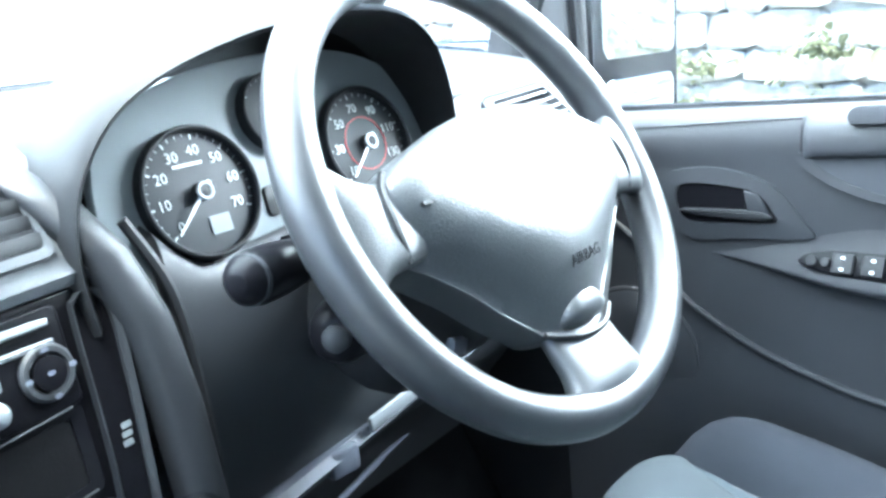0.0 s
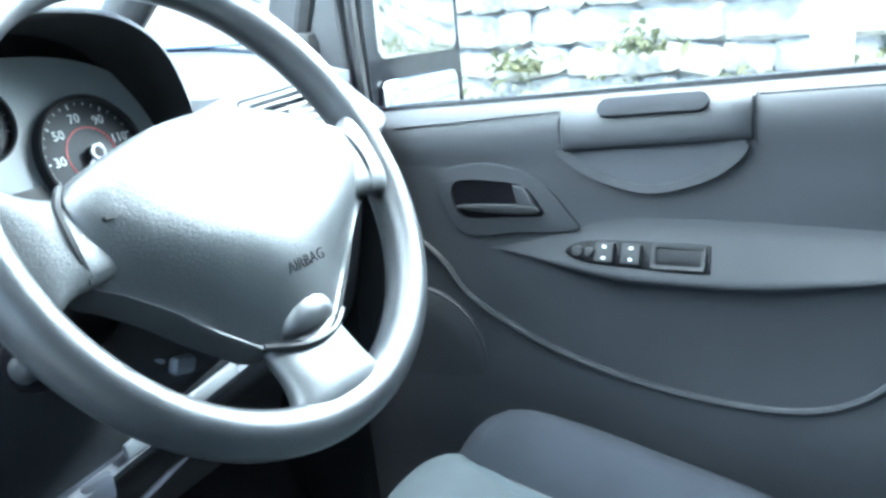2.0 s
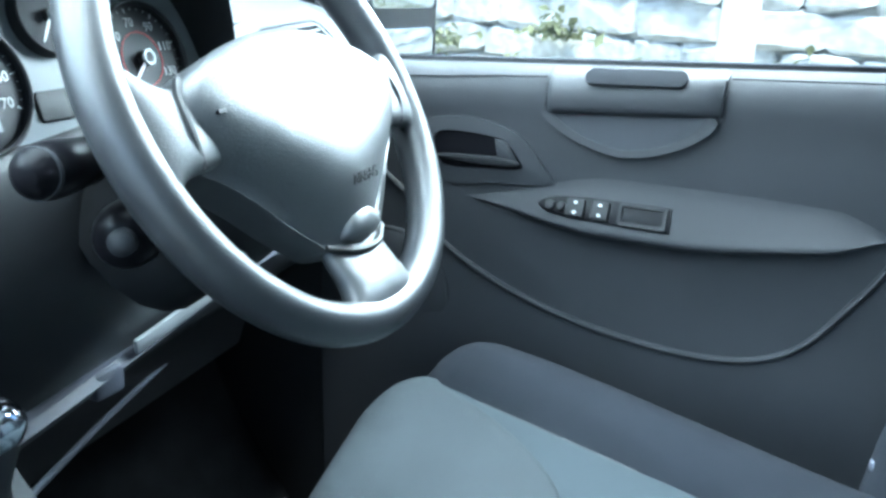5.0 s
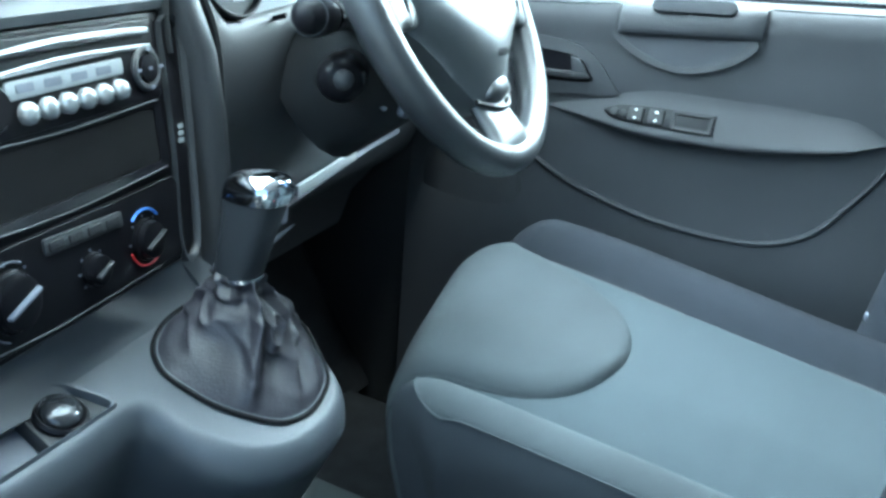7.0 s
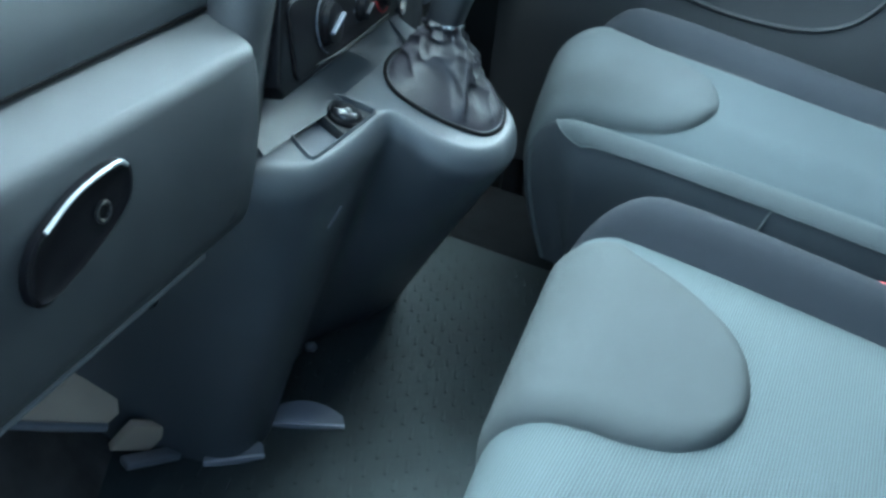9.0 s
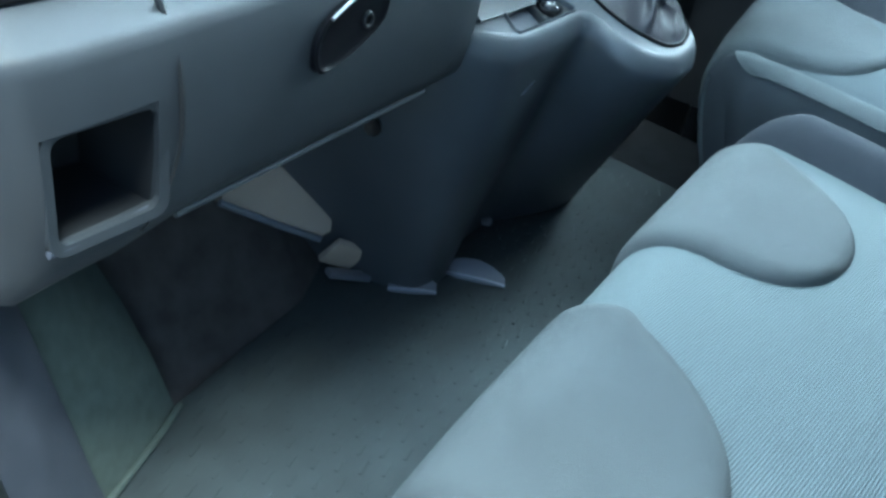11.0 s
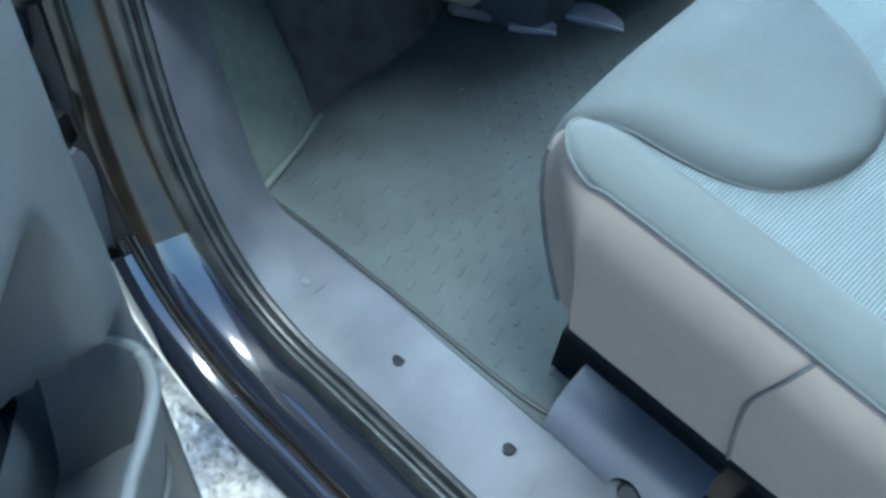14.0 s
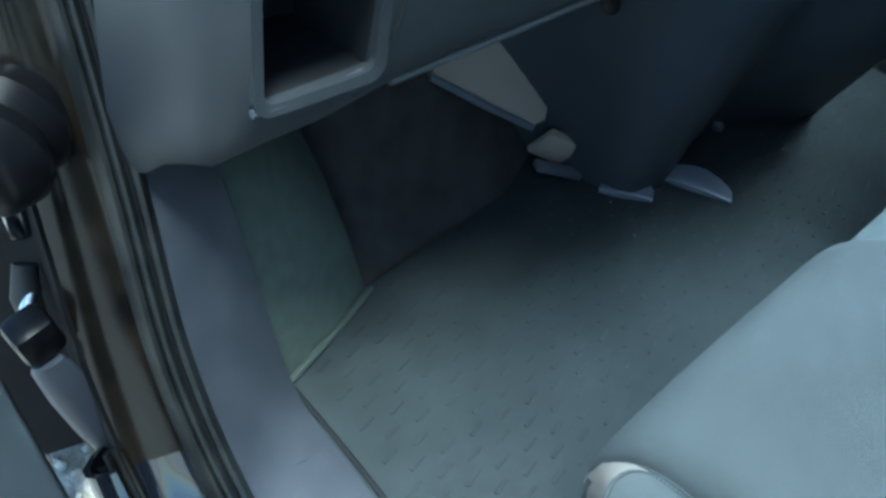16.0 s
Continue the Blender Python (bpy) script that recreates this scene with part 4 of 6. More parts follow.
part("pocket", sheet([[(x - g * 0.82, y + g * 0.57, z + (zr - 0.016) * (z + 0.34) / 0.355) for z, g in ((-0.34, 0.07), (-0.29, 0.035), (-0.20, 0.012), (-0.10, 0.004), (-0.02, 0.001), (0.015, 0.0))] for x, y, zr in POCKET], 0.007, (-0.82, 0.57, 0)), LITP, pd, "moulded door pocket")
part("pocket_rim", tube([(x - 0.004, y + 0.003, z) for x, y, z in POCKET], 0.0075, 10), LITP, pd, "rounded pocket rim")
part("pocket_floor", sheet([[(x * (1 - t) + (x - 0.105) * t, y * (1 - t) + (y + 0.075) * t, -0.11) for t in (0.0, 0.5, 1.0)] for x, y, z in POCKET[8:]], 0.006, (0, 0, -1)), LITP, pd)
part("door_edge_seal", tube(spline([(-0.786, 0.272, -0.34), (-0.803, 0.276, -0.02), (-0.834, 0.284, 0.26), (-0.874, 0.296, 0.62)], 6), 0.007, 8), RUBBER, pd, "black door edge seal")
strap = thing("door_check_strap", (-0.765, 0.385, 0.0), "dusty grey door check arm with a dark clip at each end", "door check")
def along(path, wide, deep, side=(0.93, -0.25, 0.26)):
    """A flat rounded bar along a path."""
    side = Vector(side).normalized()
    rows = []
    for k, (p, w) in enumerate(zip(path, wide)):
        t = (Vector(path[min(k + 1, len(path) - 1)]) - Vector(path[max(k - 1, 0)])).normalized()
        u = (side - t * side.dot(t)).normalized()
        v = t.cross(u)
        rows.append([tuple(Vector(p) + u * w * math.cos(a) + v * deep * math.sin(a)) for a in [2 * math.pi * q / 14 for q in range(14)]])
    return loft(rows)


part("arm", along([(-0.789, 0.380, 0.150), (-0.787, 0.380, 0.142), (-0.776, 0.381, 0.098), (-0.762, 0.383, 0.045), (-0.750, 0.385, 0.0), (-0.746, 0.386, -0.014)], [0.012, 0.016, 0.019, 0.019, 0.015, 0.010], 0.007), TRIMP, strap, "grey dusty check arm")
part("arm_end", along([(-0.747, 0.384, -0.012), (-0.744, 0.384, -0.024), (-0.734, 0.386, -0.066), (-0.731, 0.387, -0.080)], [0.011, 0.019, 0.019, 0.012], 0.005), BROWNP, strap, "flat dusty foot of the arm")
part("clip", box((-0.740, 0.378, -0.014), (0.016, 0.010, 0.010), 0.003), BLACKP, strap)
part("bracket", box((-0.792, 0.390, 0.172), (0.034, 0.030, 0.040), 0.007, Euler((0.1, -0.25, 0.2)).to_matrix()), BLACKP, strap, "black clip at the arm's head")
part("bracket_pin", tube([(-0.793, 0.425, 0.150), (-0.776, 0.445, 0.172)], 0.007, 10), CHROME, strap, "bright pin")
part("link", along([(-0.778, 0.450, 0.19), (-0.785, 0.440, 0.165), (-0.782, 0.425, 0.12)], [0.010, 0.012, 0.010], 0.006), DARKP, strap)
hinge = thing("cable_boot", (-0.785, 0.43, 0.31), "ribbed black cable boot with a hinge pin beside the door", "cable boot")
part("leaf", box((-0.770, 0.475, 0.235), (0.03, 0.05, 0.05), 0.008), PAINT, hinge, "navy painted hinge leaf")
part("pin", tube([(-0.812, 0.385, 0.300), (-0.772, 0.395, 0.338)], 0.008, 12), DARKP, hinge, "dark hinge pin")
part("bellows", tube([(-0.750, 0.470, 0.325), (-0.760, 0.455, 0.325), (-0.770, 0.442, 0.323), (-0.780, 0.429, 0.321), (-0.790, 0.416, 0.319), (-0.800, 0.403, 0.317), (-0.806, 0.396, 0.316)], [0.046, 0.040, 0.047, 0.040, 0.046, 0.038, 0.026], 22), BLACKP, hinge, "ribbed rubber bellows")


# ---- dashboard ----
dash = thing("dashboard", (0.05, 0.6, 0.4), "dark blue-grey moulded plastic dashboard with glovebox and vents", "dashboard")
def yf_(x):
    return 0.30 + (0.125 * (x + 0.65) if x > -0.65 else 0.35 * (-0.65 - x)) + 45.0 * max(0.0, -0.664 - x) ** 2


def up(x):
    """The passenger side of the dash rises towards the middle."""
    return 0.046 * max(0.0, x + 0.60)


xs_l = [-0.707, -0.704, -0.700, -0.694, -0.687, -0.678, -0.665, -0.65, -0.62, -0.585, -0.555, -0.52, -0.45, -0.38, -0.30, -0.22, -0.16, -0.127]
# upper glovebox face, ledge and lower panel with an open cubby
part("glovebox_lid", sheet([spline([(x, yf_(x) + 0.046, 0.550 + up(x)), (x, yf_(x) + 0.043, 0.58 + up(x)), (x, yf_(x) + 0.055, 0.63 + up(x)), (x, yf_(x) + 0.086, 0.69 + up(x)), (x, yf_(x) + 0.15, 0.745 + up(x)), (x, yf_(x) + 0.24, 0.775 + up(x))], 4) for x in xs_l + [-0.105, -0.085]], 0.012), PLASTIC, dash)
part("ledge", sheet([[(x, yf_(x) + 0.052, 0.5505 + up(x)), (x, yf_(x) + 0.046, 0.545 + up(x)), (x, yf_(x) + 0.008, 0.530 + up(x)), (x, yf_(x) + 0.002, 0.5255 + up(x)), (x, yf_(x), 0.516 + up(x))] for x in xs_l], 0.004), DASH_SHADE, dash, "rounded ledge under the lid")
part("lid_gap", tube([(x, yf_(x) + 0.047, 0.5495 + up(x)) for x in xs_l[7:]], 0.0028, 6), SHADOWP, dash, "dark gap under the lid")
zl = [0.516, 0.50, 0.476, 0.455, 0.43, 0.41, 0.386, 0.372, 0.362, 0.354, 0.351, 0.352]
ol = [0.0, -0.003, -0.004, -0.004, -0.003, 0.0, 0.004, 0.008, 0.014, 0.026, 0.06, 0.14]
def drop(x, z):
    """The panel's lower edge hangs lower towards the door."""
    k = 0.014 * ease((-0.50 - x) / 0.10) + 0.013 * ease((-0.64 - x) / 0.035) + 0.040 * ease((-0.68 - x) / 0.022)
    return k * min(1.0, max(0.0, (0.385 - z) / 0.03))


# lower panel: shade is in its darker colour, the plastic is the dash's
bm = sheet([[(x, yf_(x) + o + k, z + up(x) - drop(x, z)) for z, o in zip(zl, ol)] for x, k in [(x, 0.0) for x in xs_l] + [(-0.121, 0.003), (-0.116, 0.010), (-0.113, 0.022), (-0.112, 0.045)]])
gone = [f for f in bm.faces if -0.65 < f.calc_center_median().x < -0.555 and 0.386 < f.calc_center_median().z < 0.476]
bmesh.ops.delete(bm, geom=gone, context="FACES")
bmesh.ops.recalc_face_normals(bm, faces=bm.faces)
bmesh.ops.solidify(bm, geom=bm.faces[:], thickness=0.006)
lower = part("lower_panel", bm, DASH_SHADE, dash)
cub = bmesh.new()
c8 = [cub.verts.new(p) for p in ((-0.65, 0.302, 0.386), (-0.555, 0.318, 0.386), (-0.555, 0.312, 0.476), (-0.65, 0.297, 0.476), (-0.645, 0.40, 0.39), (-0.57, 0.40, 0.39), (-0.57, 0.40, 0.47), (-0.645, 0.40, 0.47))]
for f in ((0, 1, 5, 4), (1, 2, 6, 5), (2, 3, 7, 6), (3, 0, 4, 7), (4, 5, 6, 7)):
    cub.faces.new([c8[i] for i in f])
part("cubby", cub, DARKP, lower, "open dark cubby", smooth=False)
part("cubby_lip", tube([(-0.65, 0.300, 0.386), (-0.60, 0.307, 0.385), (-0.556, 0.3155, 0.387)], 0.003, 8), TRIMP, lower, "worn pale lower lip of the cubby")
# the light caught along this lip is put in as a paler plastic
part("lid_lip", tube([(x, yf_(x) + 0.020, 0.3545 + up(x)) for x in (-0.525, -0.48, -0.42, -0.36, -0.30, -0.24, -0.18)], 0.0040, 8), LITP, lower, "rounded lower lip of the glovebox, coloured paler as if lit")
part("cubby_bezel", frame_ring([(p[0] - 0.6025, p[1] + 0.431) for p in rounded(0.104, 0.100, 0.014)], [(p[0] - 0.6025, p[1] + 0.431) for p in rounded(0.088, 0.084, 0.010)], frame_of((0, yf_(-0.6025) - 0.0035 + 0.125 * 0.6025, 0), (1, 0.125, 0), (0.125, -1, 0.0)), 0.008, -0.0015), DASH_SHADE, lower, "rounded frame of the cubby")
part("lid_groove", tube(spline([(-0.538, 0.333, 0.545), (-0.535, 0.313, 0.50), (-0.535, 0.312, 0.44), (-0.545, 0.318, 0.395), (-0.565, 0.322, 0.365)], 5), 0.003, 6), DARKP, lower, "dark gap beside the lid")
GH = frame_of((-0.345, yf_(-0.345) - 0.0075, 0.492), (1, 0.16, 0.12), (0.15, -1, 0.05))
oval = [(p[0] * 0.80, p[1] * 0.84) for p in spline([(-0.066, -0.018), (-0.052, 0.012), (0.0, 0.030), (0.050, 0.030), (0.066, 0.016), (0.054, -0.010), (0.0, -0.028), (-0.052, -0.034)], 5, True)]
gh = part("handle_dish", dome(oval, GH, ((1.03, -0.004), (1.03, 0.0015), (0.97, 0.0025), (0.92, 0.001), (0.80, -0.0005), (0.3, -0.001))), BLACKP, lower, "glossy black oval pull of the glovebox")
part("handle_edge", tube([GH @ Vector((x, y, 0.004)) for x, y in spline([(-0.032, 0.017), (0.0, 0.026), (0.038, 0.026), (0.048, 0.020)], 5)], 0.0017, 6), SILVER, gh, "bright upper edge")
part("handle_lock", ring(0.005, 0.008, GH @ Matrix.Translation((0.022, -0.002, 0.0015)), 0.003, 16, 0.0008), DARKP, gh)
# top pad to the windscreen
part("top_pad", sheet([spline([(x, (yf_(x) + 0.24) if x < -0.1 else 0.56, 0.775 if x < -0.1 else 0.79 if x < 0.6 else 0.764), (x, 0.68, 0.80 if x < 0.6 else 0.784), (x, 0.85, 0.805 if x < 0.6 else 0.795), (x, 1.04, 0.79)], 5) for x in (-0.78, -0.6, -0.4, -0.2, -0.1, 0.1, 0.3, 0.5, 0.7, 0.88, 0.93)], 0.02), PLASTIC, dash, "broad dashboard top")

# centre stack with its side pillars
SM = frame_of((0.0723, 0.4096, 0.5876), (0.977, 0.202, 0.012), (0.190, -0.970, 0.15))
def st(u, v, w=0.0):
    return tuple(SM @ Vector((u, v, w)))


def sp_(w):
    """The stack's plane raised by w."""
    return SM @ Matrix.Translation((0, 0, w))


face = [tuple(p) for p in ((-0.172, -0.082), (-0.166, -0.094), (0.150, -0.094), (0.160, -0.082), (0.184, 0.085), (0.176, 0.112), (0.160, 0.122), (-0.094, 0.122), (-0.104, 0.114))]
stack = part("stack_face", plate(face, SM, 0.02, 0.003), BLACKP, dash, "black centre stack panel")
part("left_pillar", sheet([spline([(xa - 0.058, ya + 0.045, z), (xa - 0.050, ya + 0.008, z), (xa - 0.028, ya - 0.006, z), (xa, ya + 0.004, z)], 4) for xa, ya, z in ((-0.128, 0.372, 0.40), (-0.113, 0.371, 0.44), (-0.098, 0.374, 0.49), (-0.079, 0.378, 0.555), (-0.060, 0.382, 0.62), (-0.040, 0.390, 0.68), (-0.026, 0.405, 0.725), (-0.016, 0.44, 0.765), (-0.01, 0.52, 0.795), (0.0, 0.60, 0.805))], 0.012), PILLARP, dash, "rounded pillar beside the centre stack")
part("right_pillar", sheet([spline([(xa - 0.004, ya + 0.012, z), (xa + 0.006, ya - 0.004, z), (xa + 0.022, ya - 0.006, z), (xa + 0.033, ya + 0.006, z), (xa + 0.035, ya + 0.05, z)], 4) for xa, ya, z in ((0.268, 0.43, 0.38), (0.266, 0.432, 0.45), (0.262, 0.436, 0.53), (0.256, 0.440, 0.61), (0.246, 0.445, 0.675), (0.228, 0.452, 0.725), (0.204, 0.470, 0.765), (0.176, 0.51, 0.795), (0.15, 0.58, 0.81))], 0.012), PILLARP, dash, "rounded band beside the instruments")
part("upper_bezel", sheet([[st(u, v, w - 0.10 * max(0.0, abs(u - 0.03) - 0.11) ** 1.2) for v, w in ((0.121, -0.004), (0.123, 0.004), (0.130, 0.007), (0.142, 0.002), (0.172, -0.016), (0.200, -0.034), (0.215, -0.052), (0.222, -0.085), (0.224, -0.14))] for u in (-0.105, -0.095, -0.06, 0.0, 0.06, 0.12, 0.15, 0.165, 0.178)], 0.01), PLASTIC, dash, "sloping dash face round the centre vents")
VN = SM.to_3x3() @ Vector((0, 0.52, 0.86))
for u0, w_ in ((-0.048, 0.096), (0.088, 0.112)):
    VM = frame_of(st(u0, 0.172, -0.010), SM.to_3x3() @ Vector((1, 0, 0)), VN)
    vent = part("centre_vent", frame_ring(rounded(w_ + 0.012, 0.064, 0.010), rounded(w_, 0.052, 0.006), VM, 0.02, 0.002), PLASTIC, dash, "centre air vent")
    part("vent_well", plate(rounded(w_ + 0.001, 0.053, 0.006), VM @ Matrix.Translation((0, 0, 0.0005)), 0.004), BLACKP, vent)
    for k in range(4):
        part("slat", box(VM @ Vector((0, -0.0195 + 0.013 * k, 0.002)), (w_, 0.009, 0.0016), 0.0005, VM.to_3x3() @ Euler((radians(25), 0, 0)).to_matrix()), DARKP, vent)

strip_o = [tuple(p) for p in spline([(0.134, -0.088), (0.143, 0.0), (0.1465, 0.100), (0.150, 0.114), (0.162, 0.118), (0.174, 0.110), (0.179, 0.090), (0.172, 0.0), (0.160, -0.086)], 4, True)]
strip_c = (sum(p[0] for p in strip_o) / len(strip_o), sum(p[1] for p in strip_o) / len(strip_o))
strip_i = [(strip_c[0] + (x - strip_c[0]) * 0.78, strip_c[1] + (y - strip_c[1]) * 0.965) for x, y in strip_o]
part("side_strip", frame_ring(strip_o, strip_i, sp_(0.006), 0.008, -0.003), PILLARP, stack, "rounded frame of the side strip")
for k in range(3):
    part("strip_mark", plate(rounded(0.0075, 0.004, 0.001, cx=0.1625 - 0.001 * k, cy=0.022 - 0.006 * k), sp_(0.0012), 0.001), DIALGREY, stack)
# radio
radio = thing("car_radio", st(0.03, 0.08), "black car radio with a row of round pearl buttons", "radio")
part("fascia", plate(rounded(0.222, 0.066, 0.006, cx=0.027, cy=0.084), sp_(0.004), 0.006, 0.002), BLACKP, radio)
for v0, wd in ((0.1085, 0.0042), (0.0965, 0.0028)):
    part("disc_slot_lip", plate([tuple(p) for p in spline([(-0.066, v0 - 0.005), (0.02, v0), (0.118, v0 - 0.003), (0.128, v0 - 0.001), (0.118, v0 + wd - 0.002), (0.02, v0 + wd), (-0.066, v0 + wd - 0.006)], 3, True)], sp_(0.0062), 0.003, 0.0008), SILVER, radio, "satin grey lip of the disc slot")
part("disc_slot", plate([(-0.06, 0.1005), (0.02, 0.1035), (0.12, 0.102), (0.12, 0.105), (0.02, 0.1065), (-0.06, 0.104)], sp_(0.0048), 0.001), SHADOWP, radio, "dark disc slot")
part("display", plate([(p[0], p[1] + 0.01 * (p[0] - 0.03)) for p in rounded(0.126, 0.0125, 0.003, cx=0.027, cy=0.0835)], sp_(0.0052), 0.002, 0.0005), DIALGREY, radio, "dim grey display")
for k in range(4):
    part("display_mark", plate(rounded(0.017, 0.006, 0.001, cx=-0.018 + 0.028 * k, cy=0.0835), sp_(0.0056), 0.0008), LIP, radio)
for k in range(6):
    part("button", dome(circle(0.0082, 16, -0.020 + 0.0203 * k, 0.0665), sp_(0.004), ((1.0, 0.0), (1.0, 0.004), (0.8, 0.0068), (0.4, 0.0085), (0.1, 0.009))), BALL, radio, "round pearl button")
part("knob", dome(circle(0.0155, 24, -0.058, 0.076), sp_(0.004), ((1.0, 0.0), (1.0, 0.010), (0.85, 0.013), (0.2, 0.013))), BLACKP, radio, "round volume knob")
dpad = part("control_ring", ring(0.0115, 0.0185, sp_(0.008) @ Matrix.Translation((0.119, 0.078, 0)), 0.006, 32, 0.002), PILLARP, radio, "dark ringed control pad")
part("pad_centre", dome(circle(0.011, 20, 0.119, 0.078), sp_(0.004), ((1.0, 0.0), (1.0, 0.005), (0.5, 0.006))), BLACKP, radio)
for dx, dy in ((0.015, 0), (-0.015, 0), (0, 0.015), (0, -0.015), (0, 0)):
    part("pad_mark", plate(rounded(0.005, 0.0028, 0.001, cx=0.119 + dx, cy=0.078 + dy), sp_(0.0102), 0.0006), LIP, dpad)
for k in range(5):
    part("button_mark", plate(rounded(0.006, 0.0018, 0.0005, cx=0.108 + 0.004 * k, cy=0.109), sp_(0.0056), 0.0008), LIP, radio)
# storage slot and heater panel
slot = part("storage_slot", frame_ring(rounded(0.245, 0.060, 0.006, cx=0.012, cy=0.022), rounded(0.228, 0.046, 0.004, cx=0.012, cy=0.022), sp_(0.004), 0.006, -0.002), BLACKP, dash, "empty dark storage slot")
# no depth here: the slot's inner shade is a flat black plate
part("slot_hollow", plate(rounded(0.23, 0.048, 0.004, cx=0.012, cy=0.022), sp_(0.0012), 0.001), SHADOWP, slot, "flat black plate standing for the shade in the slot")
for v0, nm in ((0.051, "slot_upper_lip"), (-0.006, "slot_lip")):
    part(nm, tube(spline([st(-0.118, v0 + 0.002, 0.005), st(0.0, v0 - 0.003, 0.007), st(0.128, v0, 0.005)], 6), 0.0009, 6), PILLARP, slot, "thin pale lip")
heater = thing("heater_panel", st(0.02, -0.06), "black heater control panel with three rotary knobs", "controls")
part("fascia", plate(rounded(0.285, 0.072, 0.01, cx=0.0, cy=-0.052), sp_(0.003), 0.005, 0.002), BLACKP, heater)
for u, v, r in ((-0.066, -0.053, 0.020), (0.018, -0.060, 0.012), (0.086, -0.058, 0.016)):
    kn = part("knob", dome(circle(r, 28, u, v), sp_(0.003), ((1.12, 0.0), (1.1, 0.003), (1.0, 0.004), (0.95, 0.009), (0.8, 0.010), (0.2, 0.010))), BLACKP, heater, "black rotary knob")
    part("grip", box(SM @ Vector((u, v, 0.0145)), (r * 1.7, 0.0035, 0.005), 0.0012, SM.to_3x3() @ Euler((0, 0, 0.35)).to_matrix()), LIP if r > 0.0165 else DARKP, kn)
    for k in range(7):
        a = radians(220 - k * 43)
        part("dial_mark", plate(circle(0.0011, 8, u + r * 1.3 * math.cos(a), v + r * 1.3 * math.sin(a)), sp_(0.0036), 0.0006), LIP, kn)
def arc(u, v, r, a0, a1, w, mat, nm):
    pts = [SM @ Vector((u + r * math.cos(radians(a0 + (a1 - a0) * k / 14)), v + r * math.sin(radians(a0 + (a1 - a0) * k / 14)), 0.0042)) for k in range(15)]
    return part(nm, tube(pts, w, 6), mat, heater)


arc(0.086, -0.056, 0.0235, 40, 130, 0.0011, BLUEM, "cold_arc")
arc(0.086, -0.056, 0.0235, 200, 320, 0.0010, REDM, "hot_arc")
arc(-0.066, -0.053, 0.0275, 60, 250, 0.0008, LIP, "fan_arc")
part("key_strip", plate([(p[0], p[1] - 0.05 * (p[0] - 0.015)) for p in rounded(0.088, 0.0125, 0.003, cx=0.015, cy=-0.0295)], sp_(0.0052), 0.003, 0.0008), PILLARP, heater, "grey strip of keys")
for k in range(4):
    part("key", plate(rounded(0.016, 0.008, 0.002, cx=-0.017 + 0.021 * k, cy=-0.0282 - 0.001 * k), sp_(0.0062), 0.002, 0.0008), DARKP, heater, "small grey key")
part("vent_line", tube([st(-0.10, -0.083, 0.004), st(-0.03, -0.087, 0.005), st(0.10, -0.086, 0.004)], 0.0009, 6), PILLARP, heater)
for u, v in ((-0.115, 0.061), (-0.114, 0.035)):
    part("side_button", plate(rounded(0.011, 0.012, 0.003, cx=u, cy=v), sp_(0.003), 0.003, 0.001), LIP, stack, "small pale side button")
for v in (0.078, 0.048, 0.022, -0.004):
    part("side_mark", plate(rounded(0.014, 0.0018, 0.0006, cx=-0.116 - 0.05 * (0.05 - v), cy=v), sp_(0.001), 0.001), TRIMP, stack)

# ---- driver's lower dash, column, cluster ----
def knee_top(x):
    """Upper edge of the knee panel: it dips under each dial."""
    return 0.712 - 0.018 * math.exp(-((x - 0.345) / 0.045) ** 2) - 0.010 * math.exp(-((x - 0.515) / 0.06) ** 2) + 0.022 * math.exp(-((x - 0.280) / 0.02) ** 2)


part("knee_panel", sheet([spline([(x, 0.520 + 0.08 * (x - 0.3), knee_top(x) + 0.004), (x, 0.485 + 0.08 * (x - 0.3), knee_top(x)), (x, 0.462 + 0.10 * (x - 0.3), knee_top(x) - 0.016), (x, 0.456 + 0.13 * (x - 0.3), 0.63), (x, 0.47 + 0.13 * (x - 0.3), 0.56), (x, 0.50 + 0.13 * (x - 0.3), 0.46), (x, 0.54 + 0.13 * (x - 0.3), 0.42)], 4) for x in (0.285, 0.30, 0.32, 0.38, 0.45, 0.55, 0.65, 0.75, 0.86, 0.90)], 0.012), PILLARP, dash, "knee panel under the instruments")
part("knee_gap", tube(spline([(0.262, 0.462, 0.742), (0.283, 0.452, 0.69), (0.292, 0.450, 0.62), (0.298, 0.452, 0.54), (0.302, 0.462, 0.45)], 5), 0.004, 6), DARKP, dash)
tray = thing("under_dash_tray", (0.6, 0.55, 0.42), "dark grey tray rail below the steering column", "tray")
part("rail", loft([[(x, y + dy, z + dz) for dy, dz in ((-0.014, 0.004), (-0.008, 0.013), (0.012, 0.016), (0.02, 0.0), (0.0, -0.012))] for x, y, z in ((0.33, 0.50, 0.425), (0.45, 0.52, 0.430), (0.60, 0.545, 0.440), (0.76, 0.565, 0.458), (0.86, 0.575, 0.465))]), TRIMP, tray)
part("inset", box((0.62, 0.527, 0.462), (0.16, 0.006, 0.016), 0.003, Euler((0, -0.09, 0.12)).to_matrix()), SILVER, tray, "bright inset strip")
part("clip", box((0.508, 0.525, 0.432), (0.035, 0.02, 0.028), 0.005), TRIMP, tray, "pale clip")
part("lower_lip", tube([(0.40, 0.56, 0.315), (0.56, 0.60, 0.335), (0.72, 0.635, 0.352)], 0.004, 8), TRIMP, tray, "thin pale lower lip")
